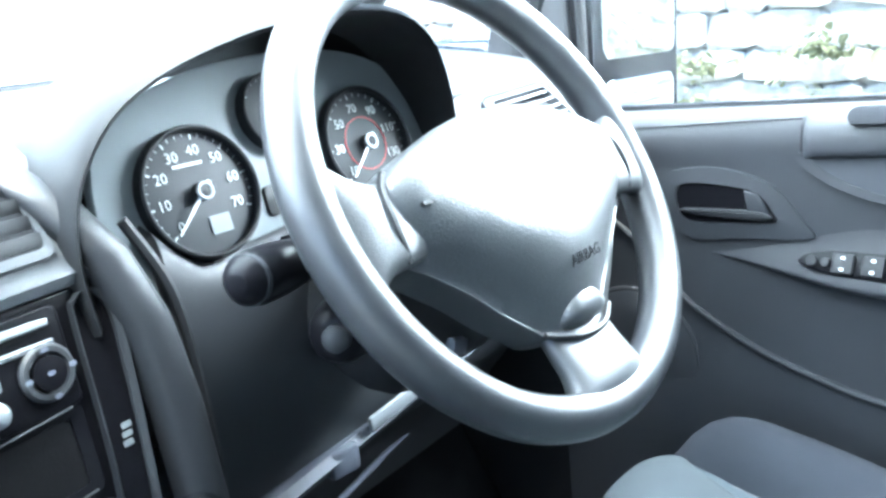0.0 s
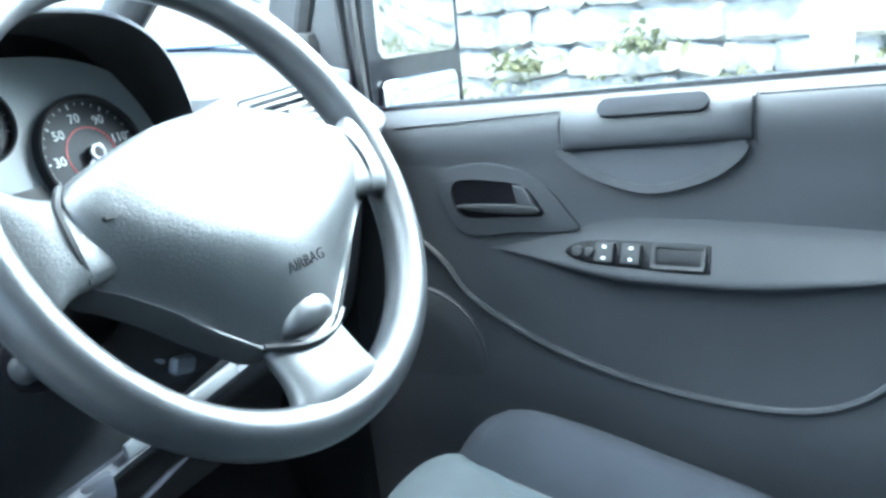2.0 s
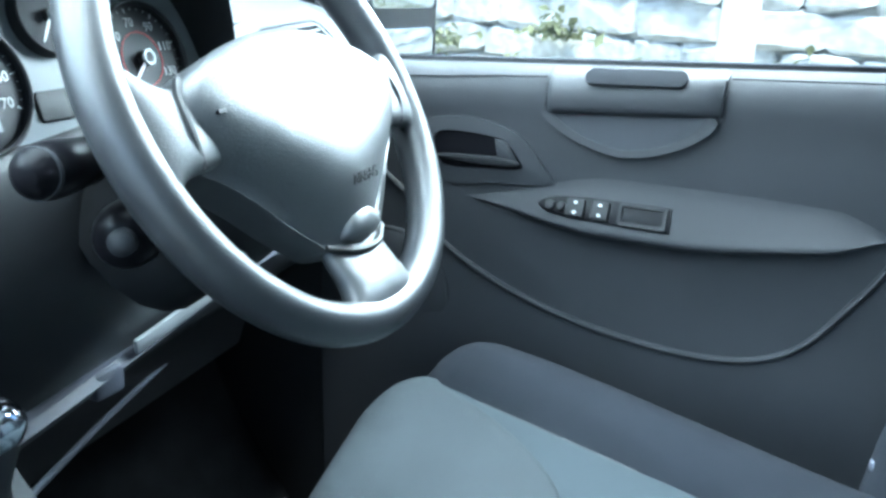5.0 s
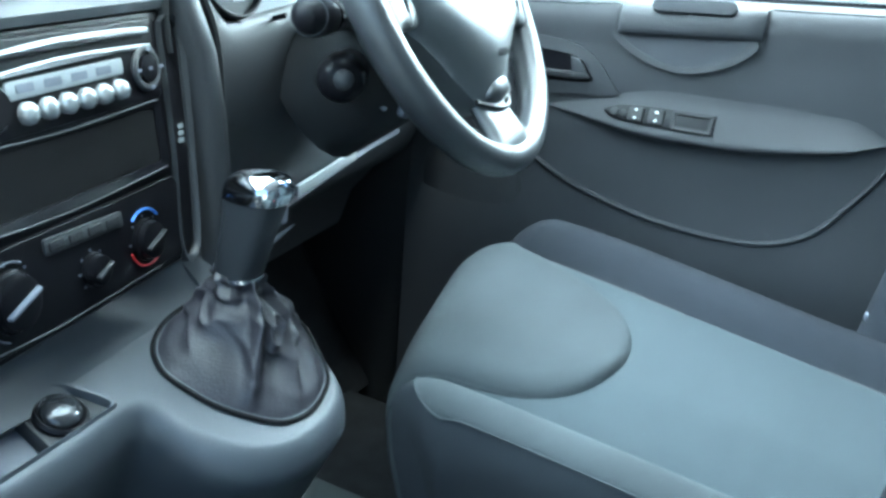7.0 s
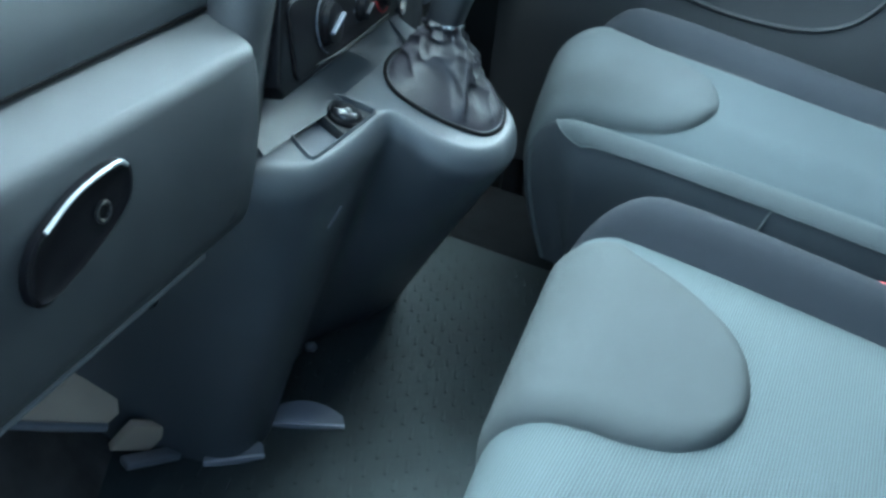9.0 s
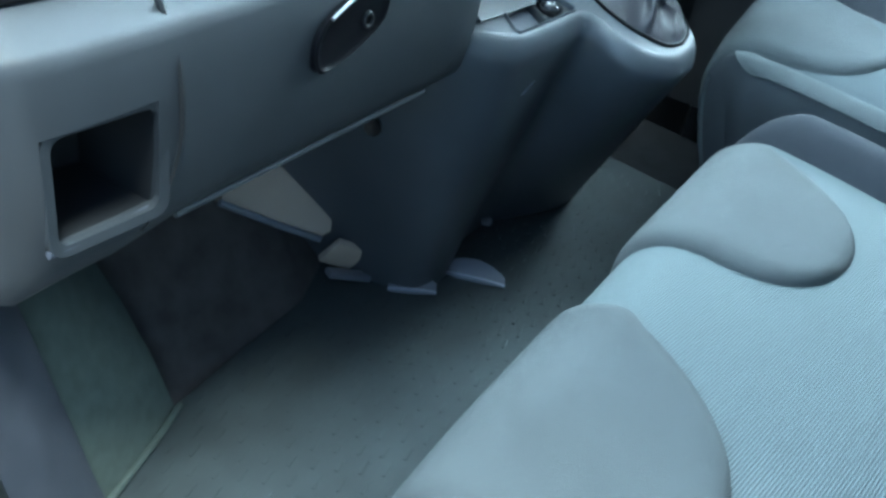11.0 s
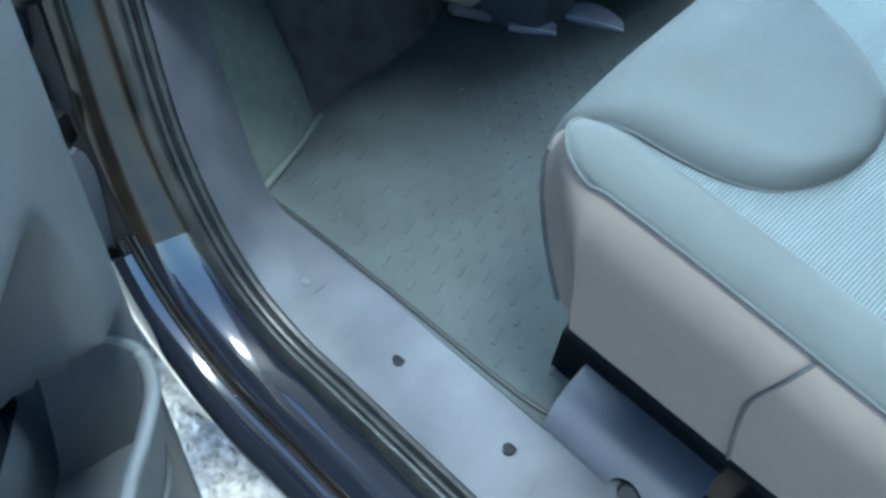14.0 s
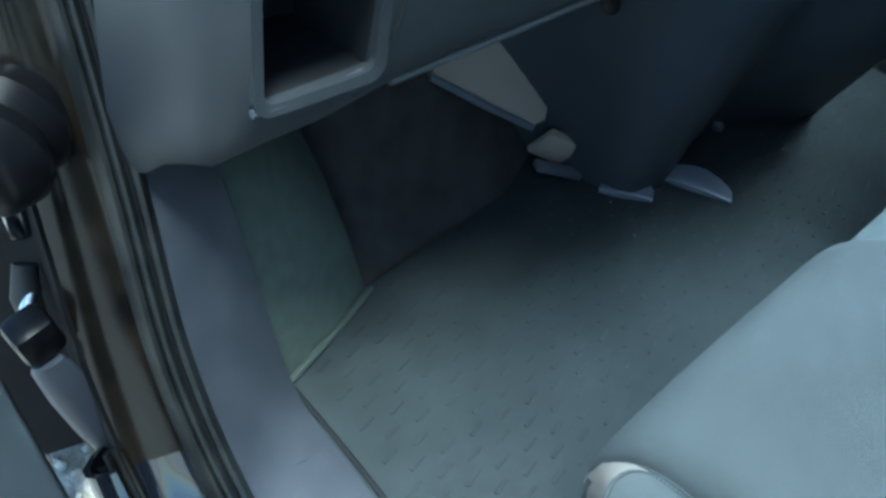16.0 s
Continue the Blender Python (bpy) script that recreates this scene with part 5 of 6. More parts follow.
part("tray_back", sheet([[(x, 0.53 + 0.12 * (x - 0.35), 0.42), (x, 0.58 + 0.12 * (x - 0.35), 0.36), (x, 0.60 + 0.12 * (x - 0.35), 0.30)] for x in (0.35, 0.6, 0.86)], 0.01), DARKP, tray)

tray.location += Vector((-0.05, -0.012, 0.024))
CM = frame_of((0.427, 0.489, 0.743), (1, 0.05, 0), (0.05, -0.95, 0.31))
cluster = thing("instrument_cluster", (0.442, 0.48, 0.68), "instrument cluster with two round dials and a fuel gauge", "gauges")
part("plate", plate([tuple(p) for p in spline([(-0.165, -0.065), (-0.17, 0.0), (-0.15, 0.055), (-0.08, 0.088), (0.02, 0.098), (0.11, 0.088), (0.17, 0.05), (0.185, -0.01), (0.175, -0.06), (0.05, -0.072)], 5, True)], CM @ Matrix.Translation((0, 0, -0.008)), 0.01, 0.002), DIALGREY, cluster, "grey cluster plate")
def gauge(u, v, r, numbers, a0, a1, needle, red=False):
    m = CM @ Matrix.Translation((u, v, 0))
    d = part("dial", dome(circle(r, 48), m, ((1.0, -0.008), (1.0, -0.004), (0.97, -0.0035), (0.3, -0.0035))), DIAL, cluster, "black dial with white figures")
    part("bezel", ring(r * 0.985, r * 1.07, m @ Matrix.Translation((0, 0, 0.004)), 0.014, 48, 0.0015), DARKP, d)
    n = len(numbers)
    for i, s in enumerate(numbers):
        a = radians(a0 + (a1 - a0) * i / (n - 1))
        if s:
            text(s, r * 0.24, m @ Matrix.Translation((r * 0.68 * math.cos(a), r * 0.68 * math.sin(a), -0.0028)), WHITE, d)
        part("tick", plate([(r * 0.86, -0.0006), (r * 0.95, -0.0006), (r * 0.95, 0.0006), (r * 0.86, 0.0006)], m @ Matrix.Rotation(a, 4, "Z") @ Matrix.Translation((0, 0, -0.0026)), 0.0004), WHITE, d)
        if i < n - 1:
            for j in (1, 2, 3):
                a2 = a + radians((a1 - a0) / (n - 1)) * j / 4
                part("tick", plate([(r * 0.90, -0.0003), (r * 0.95, -0.0003), (r * 0.95, 0.0003), (r * 0.90, 0.0003)], m @ Matrix.Rotation(a2, 4, "Z") @ Matrix.Translation((0, 0, -0.0026)), 0.0004), WHITE, d)
    na = radians(needle)
    part("needle", plate([(-r * 0.2, -0.0018), (r * 0.86, -0.0006), (r * 0.86, 0.0006), (-r * 0.2, 0.0018)], m @ Matrix.Rotation(na, 4, "Z") @ Matrix.Translation((0, 0, 0.003)), 0.001), WHITE, d, "white needle")
    part("needle_hub", dome(circle(r * 0.15, 20), m, ((1.0, -0.003), (1.0, 0.003), (0.8, 0.005), (0.2, 0.0055))), DARKP, d)
    part("hub_ring", ring(r * 0.10, r * 0.15, m @ Matrix.Translation((0, 0, 0.006)), 0.003, 20, 0.0006), SILVER, d, "bright ring on the needle hub")
    return d


tacho = gauge(-0.089, 0.0, 0.047, ["0", "10", "20", "30", "40", "50", "60", "70"], 222, -25, 222)
part("trip_display", plate(rounded(0.018, 0.014, 0.001, cx=-0.080, cy=-0.026), CM @ Matrix.Translation((0, 0, -0.0025)), 0.001), DIALGREY, tacho, "small grey trip display")
part("caption", plate(rounded(0.026, 0.0022, 0.0005, cx=-0.092, cy=0.022), CM @ Matrix.Translation((0, 0, -0.0026)), 0.0004), WHITE, tacho)
speedo = gauge(0.089, 0.006, 0.047, ["10", "30", "50", "70", "90", "110", "130"], 222, -25, 222)
part("red_field", ring(0.0232, 0.0239, CM @ Matrix.Translation((0.089, 0.006, -0.0028)), 0.0006, 32), REDM, speedo, "thin red inner scale")
fuel = gauge(0.0, 0.048, 0.030, ["", "", "", "", ""], 200, -20, 235)
part("warning_strip", plate(rounded(0.07, 0.024, 0.004, cx=0.003, cy=-0.020), CM @ Matrix.Translation((0, 0, -0.0055)), 0.003, 0.001), DARKP, cluster, "dark warning lamp strip")
for k in range(2):
    part("reset_pin", tube([CM @ Vector((-0.03 + 0.06 * k, -0.052, -0.006)), CM @ Vector((-0.03 + 0.06 * k, -0.052, 0.012))], 0.003, 10), BLACKP, cluster)
hood_in = [p + np.array((-0.03, -0.014)) for p in spline([(0.264, 0.690), (0.260, 0.735), (0.268, 0.785), (0.300, 0.830), (0.36, 0.858), (0.44, 0.872), (0.53, 0.868), (0.590, 0.842), (0.618, 0.80), (0.628, 0.755), (0.628, 0.71)], 5)]
def hood(y, grow, dz=0.0, reach=1.0):
    c = (0.415, 0.726)
    return [(c[0] + (p[0] - c[0]) * grow, y + 0.032 + 0.05 * (p[0] - 0.23) - 0.04 * reach * math.sin(math.pi * min(1, max(0, (p[0] - 0.23) / 0.37))), c[1] + (p[1] - c[1]) * grow + dz) for p in hood_in]


part("hood", loft([hood(0.485, 0.95, 0, 0.2), hood(0.45, 0.985, 0, 0.7), hood(0.425, 1.0), hood(0.418, 1.03), hood(0.425, 1.065), hood(0.47, 1.08, 0.002, 0.6), hood(0.55, 1.06, -0.01, 0.1), hood(0.60, 0.9, -0.03, 0.0)], closed=False, cap=False), DARKP, cluster, "dark arched instrument hood")
# right-hand vent and corner
RM = frame_of((0.748, 0.488, 0.7405), (1, -0.02, 0.03), (-0.08, -0.60, 0.80))
rv = part("side_vent", frame_ring(rounded(0.104, 0.074, 0.012), rounded(0.086, 0.056, 0.006), RM, 0.05, 0.003), PLASTIC, dash, "driver's side air vent")
part("vent_well", plate(rounded(0.087, 0.057, 0.006), RM @ Matrix.Translation((0, 0, -0.010)), 0.004), BLACKP, rv)
for k in range(5):
    part("slat", box(RM @ Vector((0, -0.022 + 0.011 * k, 0.001)), (0.086, 0.0034, 0.0016), 0.0005, RM.to_3x3() @ Euler((radians(20), 0, 0)).to_matrix()), PLASTIC, rv)
part("vent_gap", frame_ring(rounded(0.108, 0.078, 0.014), rounded(0.103, 0.073, 0.012), RM @ Matrix.Translation((0, 0, 0.0012)), 0.006), BLACKP, rv, "dark joint round the vent")
plan = [p + np.array((0.012, 0.045)) for p in spline([(0.600, 0.52), (0.655, 0.47), (0.700, 0.445), (0.74, 0.425), (0.80, 0.418), (0.85, 0.425), (0.905, 0.46)], 4)]
part("corner_pod", sheet([[(x + 0.30 * k * (0.80 - x), y + k, z) for k, z in ((0.06, 0.62), (0.025, 0.66), (0.004, 0.695), (-0.003, 0.708), (0.001, 0.716), (0.02, 0.730), (0.045, 0.748), (0.075, 0.764), (0.12, 0.778), (0.22, 0.79))] for x, y in plan], 0.01), PLASTIC, dash, "rounded dashboard corner")

# ---- steering wheel ----
wheel = thing("steering_wheel", (0.4998, 0.3286, 0.7288), "dark grey moulded three-spoke steering wheel with padded hub", "steering wheel")
WM = frame_of((0.4998, 0.3286, 0.7288), (1, 0.08, -0.06), (0.067, -0.851, 0.521))
R = 0.1820
def wp(u, v, w=0.0):
    return WM @ Vector((u, v, w))


rim = [[wp((R + 0.0165 * math.cos(b)) * math.cos(a) - 0.0040, (R + 0.0165 * math.cos(b)) * math.sin(a) + 0.004, 0.0185 * math.sin(b)) for b in [2 * math.pi * j / 16 for j in range(16)]] for a in [2 * math.pi * k / 96 for k in range(96)]]
part("rim", loft(rim, loop=True), WHEELP, wheel, "thick grained rim")
half = [(0.0, 0.058), (0.045, 0.054), (0.085, 0.043), (0.120, 0.030), (0.137, 0.018), (0.141, -0.006), (0.138, -0.033), (0.120, -0.046), (0.095, -0.066), (0.075, -0.086), (0.054, -0.104), (0.036, -0.117), (0.0, -0.122)]
outline = half + [(-x, y) for x, y in reversed(half[1:-1])]
outline = [tuple(p) for p in spline(outline, 4, True)]
def crown(x, y):
    """Height of the cover: a crown that falls away below a curved ridge across the pad."""
    under = max(0.0, -0.048 + 3.2 * x * x - y)
    return 0.037 - 0.55 * x * x - 2.0 * max(0.0, y) ** 2, (0.85 - 0.45 * math.exp(-(x / 0.045) ** 2)) * under * under / (under + 0.020)


def pad_skin(s, top):
    """One ring of the cover."""
    r = []
    for x, y in outline:
        x, y = x * s, -0.018 + (y + 0.018) * s
        c, fall = crown(x, y)
        r.append(wp(x, y, top * c + (1 - top) * 0.004 - fall * min(1.0, top * 1.2)))
    return r


rings_ = [[wp(x * 0.98, -0.018 + (y + 0.018) * 0.98, -0.030) for x, y in outline], [wp(x, y, -0.008) for x, y in outline]]
rings_ += [pad_skin(s, t) for s, t in ((1.0, 0.12), (0.985, 0.45), (0.955, 0.70), (0.90, 0.86), (0.80, 0.95), (0.66, 1.0), (0.50, 1.02), (0.34, 1.03), (0.18, 1.03), (0.05, 1.03))]
cap = part("hub_pad", loft(rings_), HUBP, wheel, "padded airbag cover")
for s in (-1, 1):
    secs = spline([(0.100, -0.006, 0.026, 0.010, 0.002), (0.135, -0.007, 0.029, 0.012, 0.005), (0.152, -0.005, 0.033, 0.013, 0.004), (0.165, -0.003, 0.043, 0.013, 0.002), (0.176, 0.0, 0.058, 0.011, 0.0), (0.182, 0.0, 0.072, 0.008, 0.0)], 4)
    part("spoke", loft([[wp(s * u, v + hv * abs(math.cos(a)) ** 0.75 * (1 if math.cos(a) > 0 else -1), w + ht * abs(math.sin(a)) ** 0.75 * (1 if math.sin(a) > 0 else -1)) for a in [2 * math.pi * k / 24 for k in range(24)]] for u, v, hv, ht, w in secs]), HUBP, wheel, "flat side spoke")
    part("hub_gap", tube(spline([wp(s * 0.129, 0.026, 0.012), wp(s * 0.1405, 0.012, 0.016), wp(s * 0.1435, -0.012, 0.017), wp(s * 0.140, -0.034, 0.010)], 5), 0.0030, 6), DARKP, wheel, "dark gap beside the cover")
secs = spline([(-0.095, 0.036, 0.010, -0.008), (-0.124, 0.039, 0.012, -0.004), (-0.145, 0.040, 0.014, 0.0), (-0.160, 0.046, 0.015, 0.001), (-0.172, 0.060, 0.013, 0.0), (-0.179, 0.074, 0.009, 0.0)], 4)
part("lower_spoke", loft([[wp(hu * abs(math.cos(a)) ** 0.8 * (1 if math.cos(a) > 0 else -1), v, w + ht * abs(math.sin(a)) ** 0.8 * (1 if math.sin(a) > 0 else -1)) for a in [2 * math.pi * k / 24 for k in range(24)]] for v, hu, ht, w in secs]), HUBP, wheel, "lower spoke")
part("lower_gap", tube(spline([wp(-0.042, -0.113, 0.002), wp(-0.015, -0.124, 0.010), wp(0.015, -0.124, 0.011), wp(0.042, -0.113, 0.004)], 5), 0.0028, 6), DARKP, wheel, "dark gap under the cover")
chin = [tuple(p) for p in spline([(-0.023, -0.113), (-0.022, -0.100), (-0.012, -0.091), (0.0, -0.089), (0.012, -0.091), (0.022, -0.100), (0.023, -0.113), (0.0, -0.118)], 4, True)]
part("chin", dome(chin, WM, ((1.06, -0.004), (1.04, 0.006), (0.96, 0.0135), (0.80, 0.0185), (0.5, 0.0220), (0.15, 0.0230))), HUBP, wheel, "rounded chin of the cover")
text("AIRBAG", 0.0115, WM @ Matrix.Translation((0.002, -0.074, 1.02 * crown(0, -0.074)[0] - crown(0, -0.074)[1] + 0.0022)) @ Euler((radians(14), 0, radians(3))).to_matrix().to_4x4(), BLACKP, cap)
part("horn_mark", plate(rounded(0.010, 0.003, 0.001, cx=-0.118, cy=-0.004), WM @ Matrix.Translation((0, 0, 0.0278)), 0.003), BLACKP, cap)

column = thing("steering_column", (0.50, 0.45, 0.66), "dark plastic steering column shroud", "column")
part("shroud", loft([[wp(w_ * math.cos(2 * math.pi * k / 20), -0.012 + h_ * math.sin(2 * math.pi * k / 20) * (1.2 if math.sin(2 * math.pi * k / 20) < 0 else 0.8), d_) for k in range(20)] for w_, h_, d_ in ((0.050, 0.045, -0.032), (0.066, 0.060, -0.045), (0.074, 0.072, -0.09), (0.080, 0.080, -0.19))]), DARKP, column)
key = thing("ignition_key", (0.45, 0.37, 0.62), "pale ignition key with fob hanging from the column lock", "key")
part("bow", box((0.449, 0.374, 0.624), (0.010, 0.030, 0.022), 0.004, Euler((0.5, 0.2, 0.5)).to_matrix()), LIP, key, "pale key bow")
part("shank", tube([(0.452, 0.385, 0.627), (0.465, 0.42, 0.642)], 0.006, 10), DARKP, key)
part("fob", box((0.447, 0.342, 0.614), (0.022, 0.010, 0.014), 0.004, Euler((0.1, 0.3, 0.2)).to_matrix()), LIP, key, "small pale fob")
stalk = thing("indicator_stalk", (0.34, 0.37, 0.70), "black light stalk with a rounded twist end", "stalk")
part("arm", tube(spline([(0.440, 0.405, 0.700), (0.385, 0.383, 0.706), (0.318, 0.358, 0.713)], 5), [0.011, 0.011, 0.0115, 0.012, 0.012, 0.0122, 0.0125, 0.013, 0.0132, 0.0135, 0.014], 14), DARKP, stalk)
part("twist_end", tube([(0.320, 0.359, 0.713), (0.301, 0.352, 0.715), (0.279, 0.344, 0.717), (0.269, 0.340, 0.718), (0.263, 0.338, 0.7185)], [0.0155, 0.0175, 0.0175, 0.0145, 0.007], 18), BLACKP, stalk, "rounded twist switch")
part("twist_collar", tube([(0.322, 0.3595, 0.713), (0.326, 0.361, 0.7127)], [0.0158, 0.0158], 18), SHADOWP, stalk, "dark joint before the twist end")
part("tip_ring", tube([(0.2745, 0.3422, 0.7174), (0.2715, 0.341, 0.7178)], [0.0166, 0.0160], 18), PILLARP, stalk, "thin grey ring at the tip")
for k in range(2):
    part("symbol", plate(rounded(0.005, 0.003, 0.0005), frame_of((0.335 + 0.009 * k, 0.349 + 0.0035 * k, 0.714), (1, 0.36, 0), (0.32, -0.93, 0.18)), 0.0006), WHITE, stalk)
pod = thing("audio_stalk", (0.37, 0.37, 0.65), "grey oval audio control pod on the column", "stalk")
part("pod", tube(spline([(0.445, 0.405, 0.655), (0.40, 0.383, 0.654), (0.36, 0.364, 0.654), (0.340, 0.352, 0.655)], 4), [0.016, 0.017, 0.018, 0.019, 0.020, 0.022, 0.023, 0.024, 0.024, 0.023, 0.021, 0.018, 0.010], 16), BLACKP, pod)
part("thumb_wheel", dome(circle(0.0095, 20), frame_of((0.338, 0.347, 0.657), (0.5, -0.85, 0), (-0.85, -0.5, 0.1)), ((1.0, -0.004), (1.0, 0.003), (0.7, 0.006), (0.2, 0.007))), PILLARP, pod, "grey worn thumb wheel")
part("keys", box((0.368, 0.345, 0.657), (0.02, 0.006, 0.012), 0.002, Euler((0, 0, 0.5)).to_matrix()), DARKP, pod)

# ---- console and gear lever ----
console = thing("centre_console", (0.08, 0.38, 0.0), "grey moulded console with coin tray and gear lever pod", "console")
def top_z(y):
    """The console's top falls towards the seats."""
    return 0.400 + 0.42 * (y - 0.288) - 1.4 * max(0.0, y - 0.40) ** 2


CON_OUT = [(-0.270, 0.60), (-0.235, 0.51), (-0.200, 0.446), (-0.160, 0.400), (-0.118, 0.364), (-0.080, 0.346), (-0.040, 0.341), (0.030, 0.347), (0.078, 0.352), (0.093, 0.342), (0.099, 0.312), (0.113, 0.286), (0.138, 0.266), (0.178, 0.255), (0.225, 0.258), (0.258, 0.270), (0.278, 0.296), (0.292, 0.350), (0.298, 0.560)]
CON_TOP = [(-0.170, 0.60), (-0.130, 0.50), (-0.100, 0.430), (-0.099, 0.398), (-0.090, 0.372), (-0.070, 0.359), (-0.038, 0.354), (0.030, 0.358), (0.083, 0.364), (0.108, 0.352), (0.114, 0.319), (0.127, 0.296), (0.147, 0.279), (0.181, 0.269), (0.222, 0.272), (0.250, 0.284), (0.266, 0.304), (0.278, 0.352), (0.284, 0.560)]
CON_FOOT = [(-0.160, 0.66), (-0.120, 0.60), (-0.100, 0.555), (-0.088, 0.51), (-0.075, 0.47), (-0.055, 0.443), (-0.020, 0.437), (0.020, 0.446), (0.080, 0.485), (0.150, 0.500), (0.195, 0.502), (0.230, 0.492), (0.260, 0.482), (0.300, 0.470), (0.345, 0.462), (0.380, 0.463), (0.400, 0.475), (0.410, 0.500), (0.410, 0.640)]
co_, ct_, cf_ = ([np.array(p) for p in spline(q, 4)] for q in (CON_OUT, CON_TOP, CON_FOOT))
rings = []
for f in (1.0, 0.92, 0.8, 0.66, 0.52, 0.38, 0.24, 0.12, 0.04, 0.0):
    rings.append([(*(a * (1 - f) + b * f), (top_z(a[1]) - 0.028) * (1 - f)) for a, b in zip(co_, cf_)])
for k in range(1, 8):
    th = math.pi / 2 * k / 7
    g, h = 1 - math.cos(th), math.sin(th)
    rings.append([(*(a * (1 - g) + b * g), (top_z(a[1]) - 0.028) * (1 - h) + top_z(b[1]) * h) for a, b in zip(co_, ct_)])
part("body", loft(rings, closed=False, cap=False), CONSP, console)
# top skin with the tray let into it
TRAY = [(0.078, 0.363), (0.054, 0.401), (-0.046, 0.388), (-0.057, 0.352)]
def tray_ring(grow, dz):
    """The tray's rounded outline, grown about its middle, at a height over the sloping top."""
    cx, cy = (sum(p[k] for p in TRAY) / 4 for k in (0, 1))
    out = []
    for k in range(4):
        p, a, b = np.array(TRAY[k]), np.array(TRAY[k - 1]), np.array(TRAY[(k + 1) % 4])
        for t in (0.0, 0.25, 0.5, 0.75, 1.0):
            q = p + (1 - t) ** 2 * 0.010 * (a - p) / np.linalg.norm(a - p) + t ** 2 * 0.010 * (b - p) / np.linalg.norm(b - p)
            d = q - (cx, cy)
            q = q + grow * d / np.linalg.norm(d)
            out.append((q[0], q[1], top_z(q[1]) + dz))
    return out


bm = bmesh.new()
loops = []
for pts in ([p for p in rings[-1]], tray_ring(0.0, 0.0)):
    vs = [bm.verts.new(p) for p in pts]
    loops += [bm.edges.new((vs[k], vs[(k + 1) % len(vs)])) for k in range(len(vs))]
bmesh.ops.triangle_fill(bm, use_beauty=True, use_dissolve=False, edges=loops)
part("top", bm, CONSP, console, smooth=False)
tr = part("coin_tray", loft([tray_ring(e, z) for e, z in ((0.004, 0.0), (0.002, 0.0035), (-0.001, 0.003), (-0.002, -0.002), (-0.004, -0.020))], cap=False), CONSP, console, "rounded lip of the coin tray")
part("tray_floor", loft([tray_ring(-0.003, -0.012), tray_ring(-0.003, -0.016)]), TRIMP, tr, "slightly paler tray floor")
def tray_at(s, t, dz):
    """A place in the tray: s along it from the door side, t from the seats forward."""
    a, b, c, d = (np.array(TRAY[k]) for k in (3, 0, 1, 2))
    q = (a * (1 - s) + b * s) * (1 - t) + (d * (1 - s) + c * s) * t
    return (q[0], q[1], top_z(q[1]) + dz)


soc = part("lighter_block", loft([[tray_at(s, t, z) for s, t in ((0.50 + e, 0.05), (0.97, 0.05), (0.97, 0.95), (0.56 + e, 0.95))] for e, z in ((0.0, -0.020), (0.0, -0.008), (0.03, -0.003), (0.10, -0.0025))]), DARKP, console, "dark block round the lighter")
LC = frame_of(tray_at(0.76, 0.5, -0.0025), (1, 0.1, 0), (0, -0.36, 0.93))
part("lighter_ring", ring(0.0155, 0.0205, LC @ Matrix.Translation((0, 0, 0.004)), 0.006, 28, 0.002), BLACKP, soc, "glossy black lighter surround")
part("lighter_knob", dome(circle(0.0155, 24), LC, ((1.0, 0.0), (1.0, 0.005), (0.88, 0.008), (0.6, 0.0095), (0.2, 0.010))), GLOSSP, soc, "glossy dark lighter knob")
part("top_ramp", sheet([[(x, y + 0.10 * (x - 0.1), z) for y, z in ((0.395, top_z(0.395) - 0.004), (0.412, top_z(0.412) + 0.004), (0.428, 0.472), (0.442, 0.492), (0.47, 0.54))] for x in (-0.10, -0.05, 0.02, 0.10, 0.18, 0.26, 0.31)], 0.004, (0, 0.3, -1)), CONSP, console, "slope up to the centre stack")
part("side_ramp", sheet([spline([(x, 0.385 + 0.1 * (x - 0.2), top_z(0.39) - 0.008), (x, 0.42 + 0.1 * (x - 0.2), 0.462), (x, 0.47 + 0.1 * (x - 0.2), 0.500), (x, 0.52, 0.545)], 4) for x in (0.236, 0.25, 0.27, 0.288)], 0.004, (0, 0.3, -1)), CONSP, console, "pale slope beside the stack")
part("trim_slit", tube([(-0.030, 0.348, 0.345), (-0.010, 0.346, 0.362)], 0.0010, 6), TRIMP, console)
part("screw", dome(circle(0.011, 16), frame_of((-0.166, 0.459, 0.290), (0.55, -0.83, 0), (-0.78, -0.58, 0.1)), ((1.0, -0.004), (1.0, 0.003), (0.6, 0.002))), BLACKP, console, "dark trim screw")
part("floor_bolt", dome(circle(0.007, 16), frame_of((0.150, 0.478, 0.030), (1, 0, 0), (0, -0.9, 0.4)), ((1.0, -0.006), (1.0, 0.004), (0.6, 0.008))), METAL, console, "bright foot bolt")

gear = thing("gear_lever", (0.215, 0.34, 0.42), "gear lever with chrome-topped black grip in a creased leather gaiter", "gear lever")
base = [tuple(p) for p in spline([(0.148, 0.396), (0.131, 0.372), (0.133, 0.345), (0.144, 0.316), (0.170, 0.284), (0.196, 0.275), (0.224, 0.277), (0.256, 0.291), (0.278, 0.320), (0.290, 0.350), (0.282, 0.388), (0.238, 0.412), (0.188, 0.412)], 4, True)]
part("gaiter_ring", tube([(x, y, top_z(y) + 0.002) for x, y in base], 0.0024, 8, loop=True), SHADOWP, gear, "dark edge ring of the gaiter")
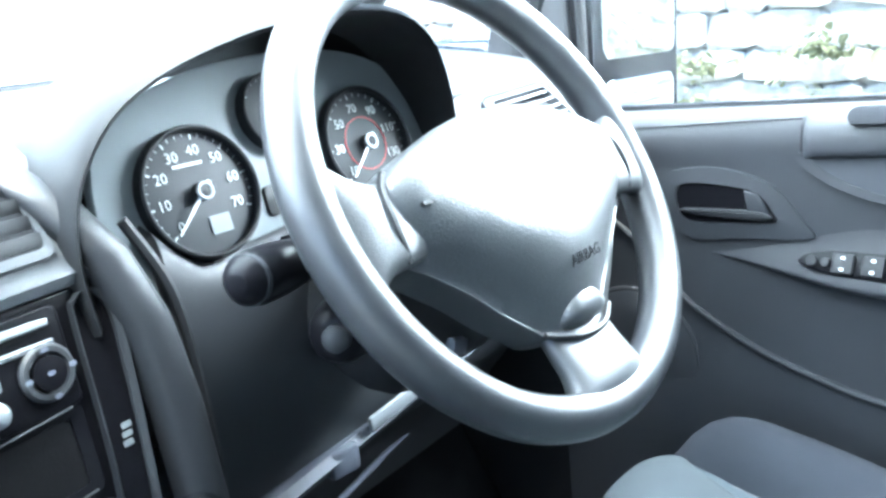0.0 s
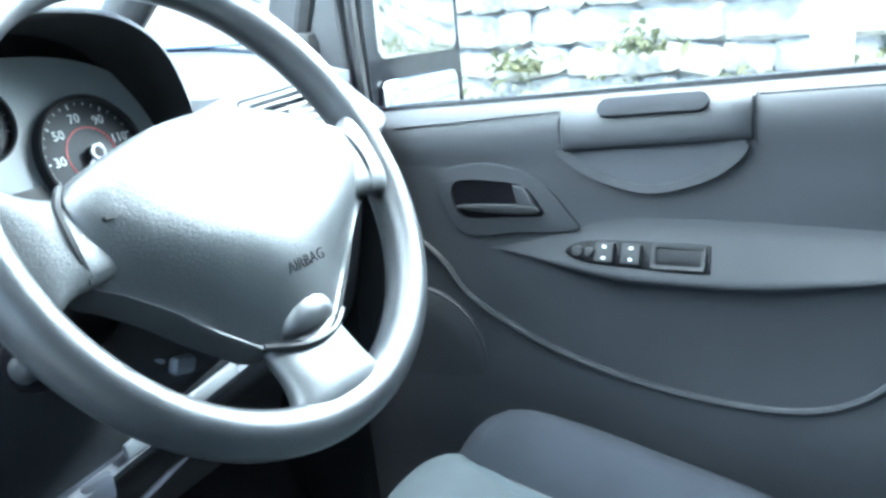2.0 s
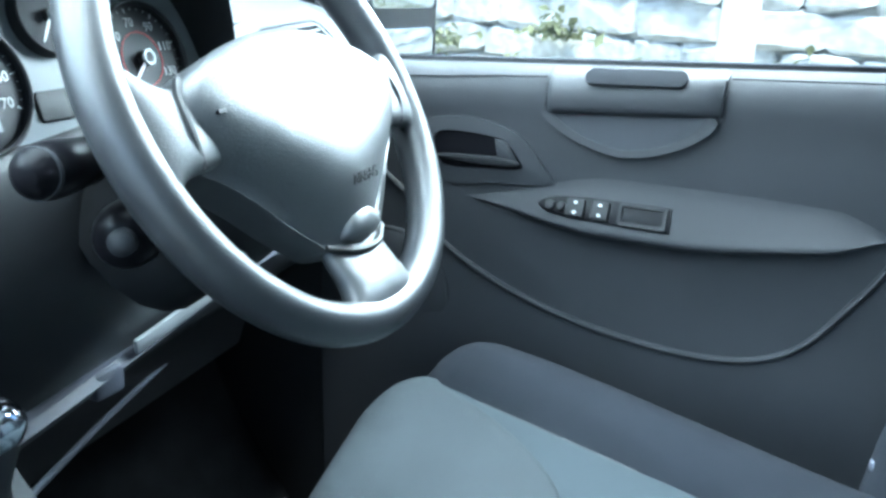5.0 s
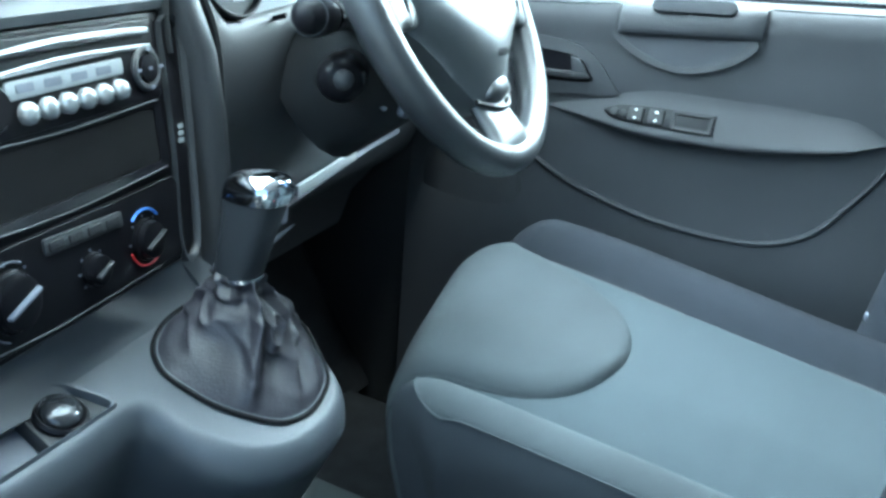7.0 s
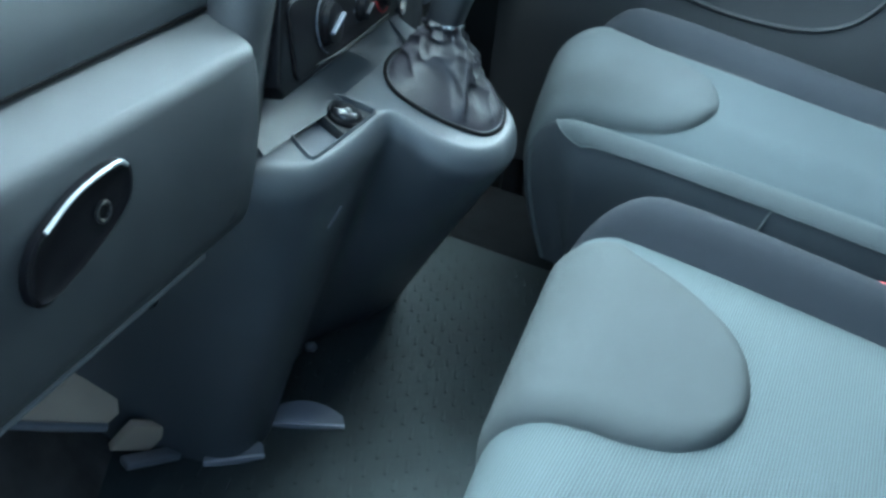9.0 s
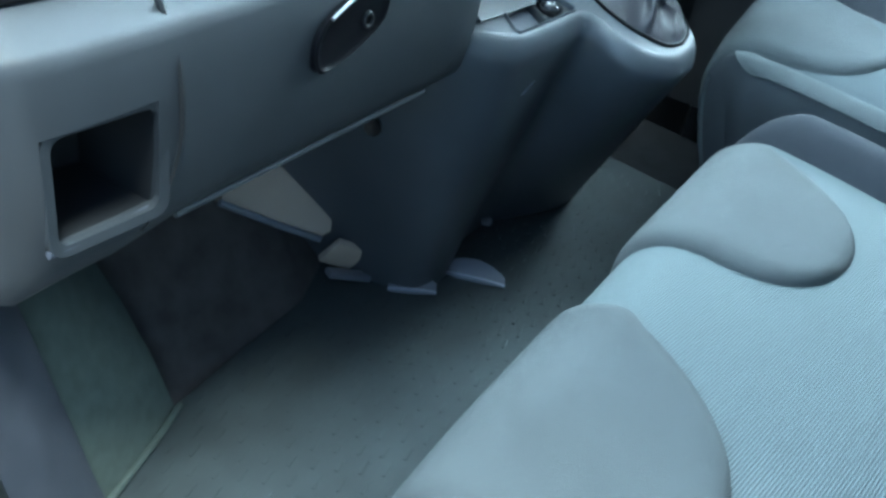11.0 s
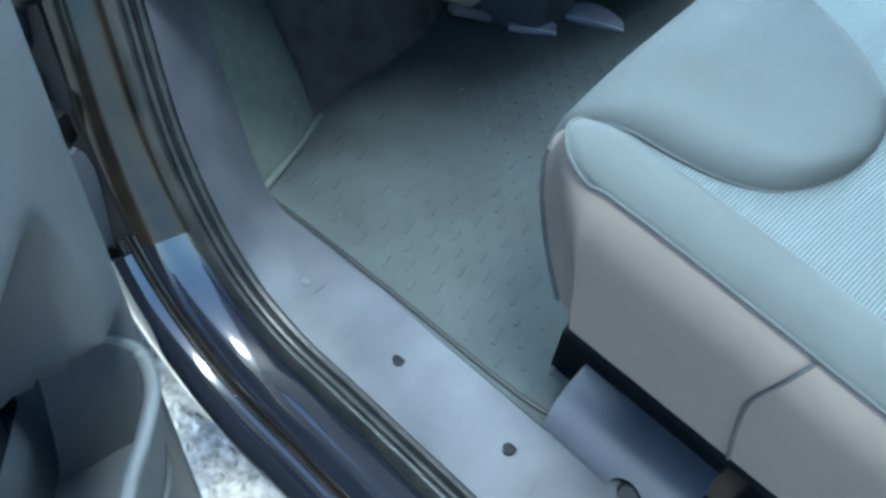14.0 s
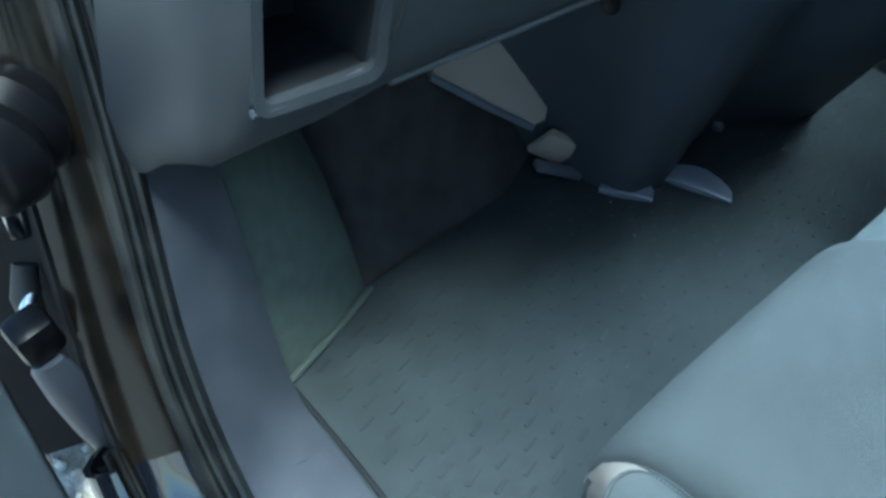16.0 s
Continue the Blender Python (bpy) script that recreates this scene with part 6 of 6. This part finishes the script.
part("gaiter_frame", loft([[(gx + (x - gx) * s, gy + (y - gy) * s, top_z(gy + (y - gy) * s) + dz) for x, y in base for gx, gy in ((0.214, 0.344),)] for s, dz in ((1.0, 0.001), (0.985, 0.003), (0.965, 0.0035), (0.94, 0.0))], cap=False), CONSP, gear, "moulded frame of the gaiter")
gc, top_c = Vector((0.214, 0.344, 0.424)), Vector((0.216, 0.366, 0.507))
# upright creases: angle round the lever, sideways drift, width and depth
FOLDS = [(-2.30, 0.7, 0.13, 0.015), (-0.15, -0.4, 0.16, 0.011), (0.7, -0.3, 0.30, 0.010), (2.0, -0.2, 0.35, 0.008)]
rg = []
for i in range(61):
    t = i / 60
    r = []
    for x, y in spline(base, 4, True):
        q = Vector((x - gc.x, y - gc.y, 0)) * 0.955
        a = math.atan2(q.y, q.x)
        s = (1 - t) ** 1.25 * (1 - 0.10 * math.sin(math.pi * t)) + 0.25 * t
        env = math.sin(math.pi * min(1.0, t)) ** 0.8
        wob = 0.0
        for a0, drift, wid, dep in FOLDS:
            d = (a - a0 - drift * (t - 0.3) + math.pi) % (2 * math.pi) - math.pi
            wob += dep * env * (math.exp(-(d / wid) ** 2) - 0.6 * math.exp(-((d - wid * 1.4) / (wid * 0.9)) ** 2))
        # slack draped in crescents on the side towards the seats
        near = math.exp(-(((a + 1.25 + math.pi) % (2 * math.pi) - math.pi) / 0.95) ** 2)
        ph = 2 * math.pi * (4.0 * t ** 0.85) + 3.4 * near + 0.6 * math.sin(3 * a)
        drape = (1 - abs(math.sin(ph / 2 + 0.4))) ** 1.3
        wob += near * env * (0.008 * drape - 0.003) * (1.1 - 0.5 * t)
        n1 = noise.noise((1.3 * math.cos(a) + 3, 1.3 * math.sin(a), 3.6 * t ** 0.8 + 0.5 * math.sin(2 * a)))
        wob += env * (0.25 + 0.75 * near) * 0.020 * (0.42 - 2.4 * abs(n1))
        neck = 0.0035 * math.sin(38 * t + 1.5 * math.sin(a + 0.6)) * ease((t - 0.55) / 0.2) * (1 - t) ** 0.3
        q = q * s + q.normalized() * (wob + neck)
        c0 = gc.lerp(top_c, t ** 0.9)
        base_z = top_z(gc.y + q.y) + 0.002
        r.append((c0.x + q.x, c0.y + q.y, base_z * (1 - t ** 0.85) + top_c.z * t ** 0.85 - 0.006 * near * env * (1 - t)))
    rg.append(r)
part("gaiter", loft(rg), LEATHER, gear, "creased black leather gaiter")
KB, KT = Vector((0.212, 0.362, 0.494)), Vector((0.217, 0.342, 0.590))
def kring(t, w, d):
    c = KB.lerp(KT, t)
    return [(c.x + w * (abs(math.cos(a)) ** 0.7) * (1 if math.cos(a) > 0 else -1), c.y + d * (abs(math.sin(a)) ** 0.7) * (1 if math.sin(a) > 0 else -1), c.z) for a in [2 * math.pi * k / 24 for k in range(24)]]


part("stem", tube([KB - Vector((0, 0, 0.02)), KB + Vector((0, 0, 0.02))], 0.011, 12), BLACKP, gear)
part("grip", loft([kring(0.06, 0.0165, 0.019), kring(0.10, 0.0175, 0.0205), kring(0.5, 0.019, 0.0235), kring(0.78, 0.0215, 0.0265), kring(0.86, 0.0222, 0.0272)]), GRIPP, gear, "dark faceted grip")
part("grip_insert", loft([[(p[0] + 0.006, p[1] - 0.002, p[2]) for p in kring(t, w, d)] for t, w, d in ((0.10, 0.0135, 0.014), (0.5, 0.0148, 0.0165), (0.84, 0.0172, 0.019))]), METAL, gear, "satin metal flank of the grip")
part("knob_cap", loft([kring(0.80, 0.0226, 0.0276), kring(0.86, 0.0236, 0.0285), kring(0.93, 0.0232, 0.028), kring(1.0, 0.020, 0.024), kring(1.05, 0.014, 0.017), kring(1.07, 0.004, 0.005)]), CHROME, gear, "polished chrome cap")
part("collar", loft([kring(0.02, 0.0175, 0.020), kring(0.045, 0.0186, 0.0212), kring(0.07, 0.018, 0.0205)]), CHROME, gear, "chrome lower collar")

# ---- bits under the dash ----
pad = thing("insulation_pad", (-0.16, 0.62, 0.06), "beige felt insulation pad hanging under the dash", "insulation")
PM = frame_of((-0.198, 0.578, 0.132), (0.80, -0.26, -0.42), (-0.10, -0.80, 0.45))
part("felt", plate([tuple(p) for p in ((-0.088, -0.020), (-0.078, 0.030), (-0.03, 0.052), (0.045, 0.040), (0.082, 0.012), (0.086, -0.018), (0.07, -0.032))], PM, 0.012, 0.003), FOAM, pad)
part("pale_edge", tube([PM @ Vector((-0.088, -0.022, 0.0)), PM @ Vector((0.0, -0.030, 0.001)), PM @ Vector((0.07, -0.033, 0.0))], 0.005, 8), METAL, pad, "pale folded lower edge")
bracket = thing("floor_bracket", (-0.10, 0.53, 0.01), "small beige metal bracket at the foot of the console", "bracket")
part("plate", box((-0.117, 0.532, 0.042), (0.055, 0.012, 0.050), 0.003, Euler((0.4, 0.5, -0.35)).to_matrix()), FOAM, bracket)
part("flange", box((-0.117, 0.518, 0.014), (0.07, 0.02, 0.010), 0.003, Euler((0, 0.3, -0.35)).to_matrix()), METAL, bracket)
for (xa, ya), (xb, yb) in (((-0.082, 0.470), (-0.032, 0.420)), ((0.018, 0.448), (0.066, 0.368))):
    lip = thing("console_foot", (xa, ya, 0.0), "worn pale lip at the foot of the console", "trim", "console feet")
    rows = []
    for k in range(9):
        t = k / 8
        x, y, w = xa + (xb - xa) * t, ya + (yb - ya) * t, math.sin(math.pi * (0.12 + 0.8 * t)) ** 0.6
        rows.append([(x + q * 0.76 * w, y + q * 0.65 * w, 0.001 + h * w) for q, h in ((-0.006, 0.0), (-0.004, 0.006), (0.002, 0.012), (0.010, 0.016), (0.024, 0.022), (0.030, 0.0))])
    part("lip", loft(rows), LIP, lip)
    part("worn_edge", tube([(r[1][0], r[1][1], r[1][2]) for r in rows], 0.003, 6), METAL, lip, "rubbed pale edge")
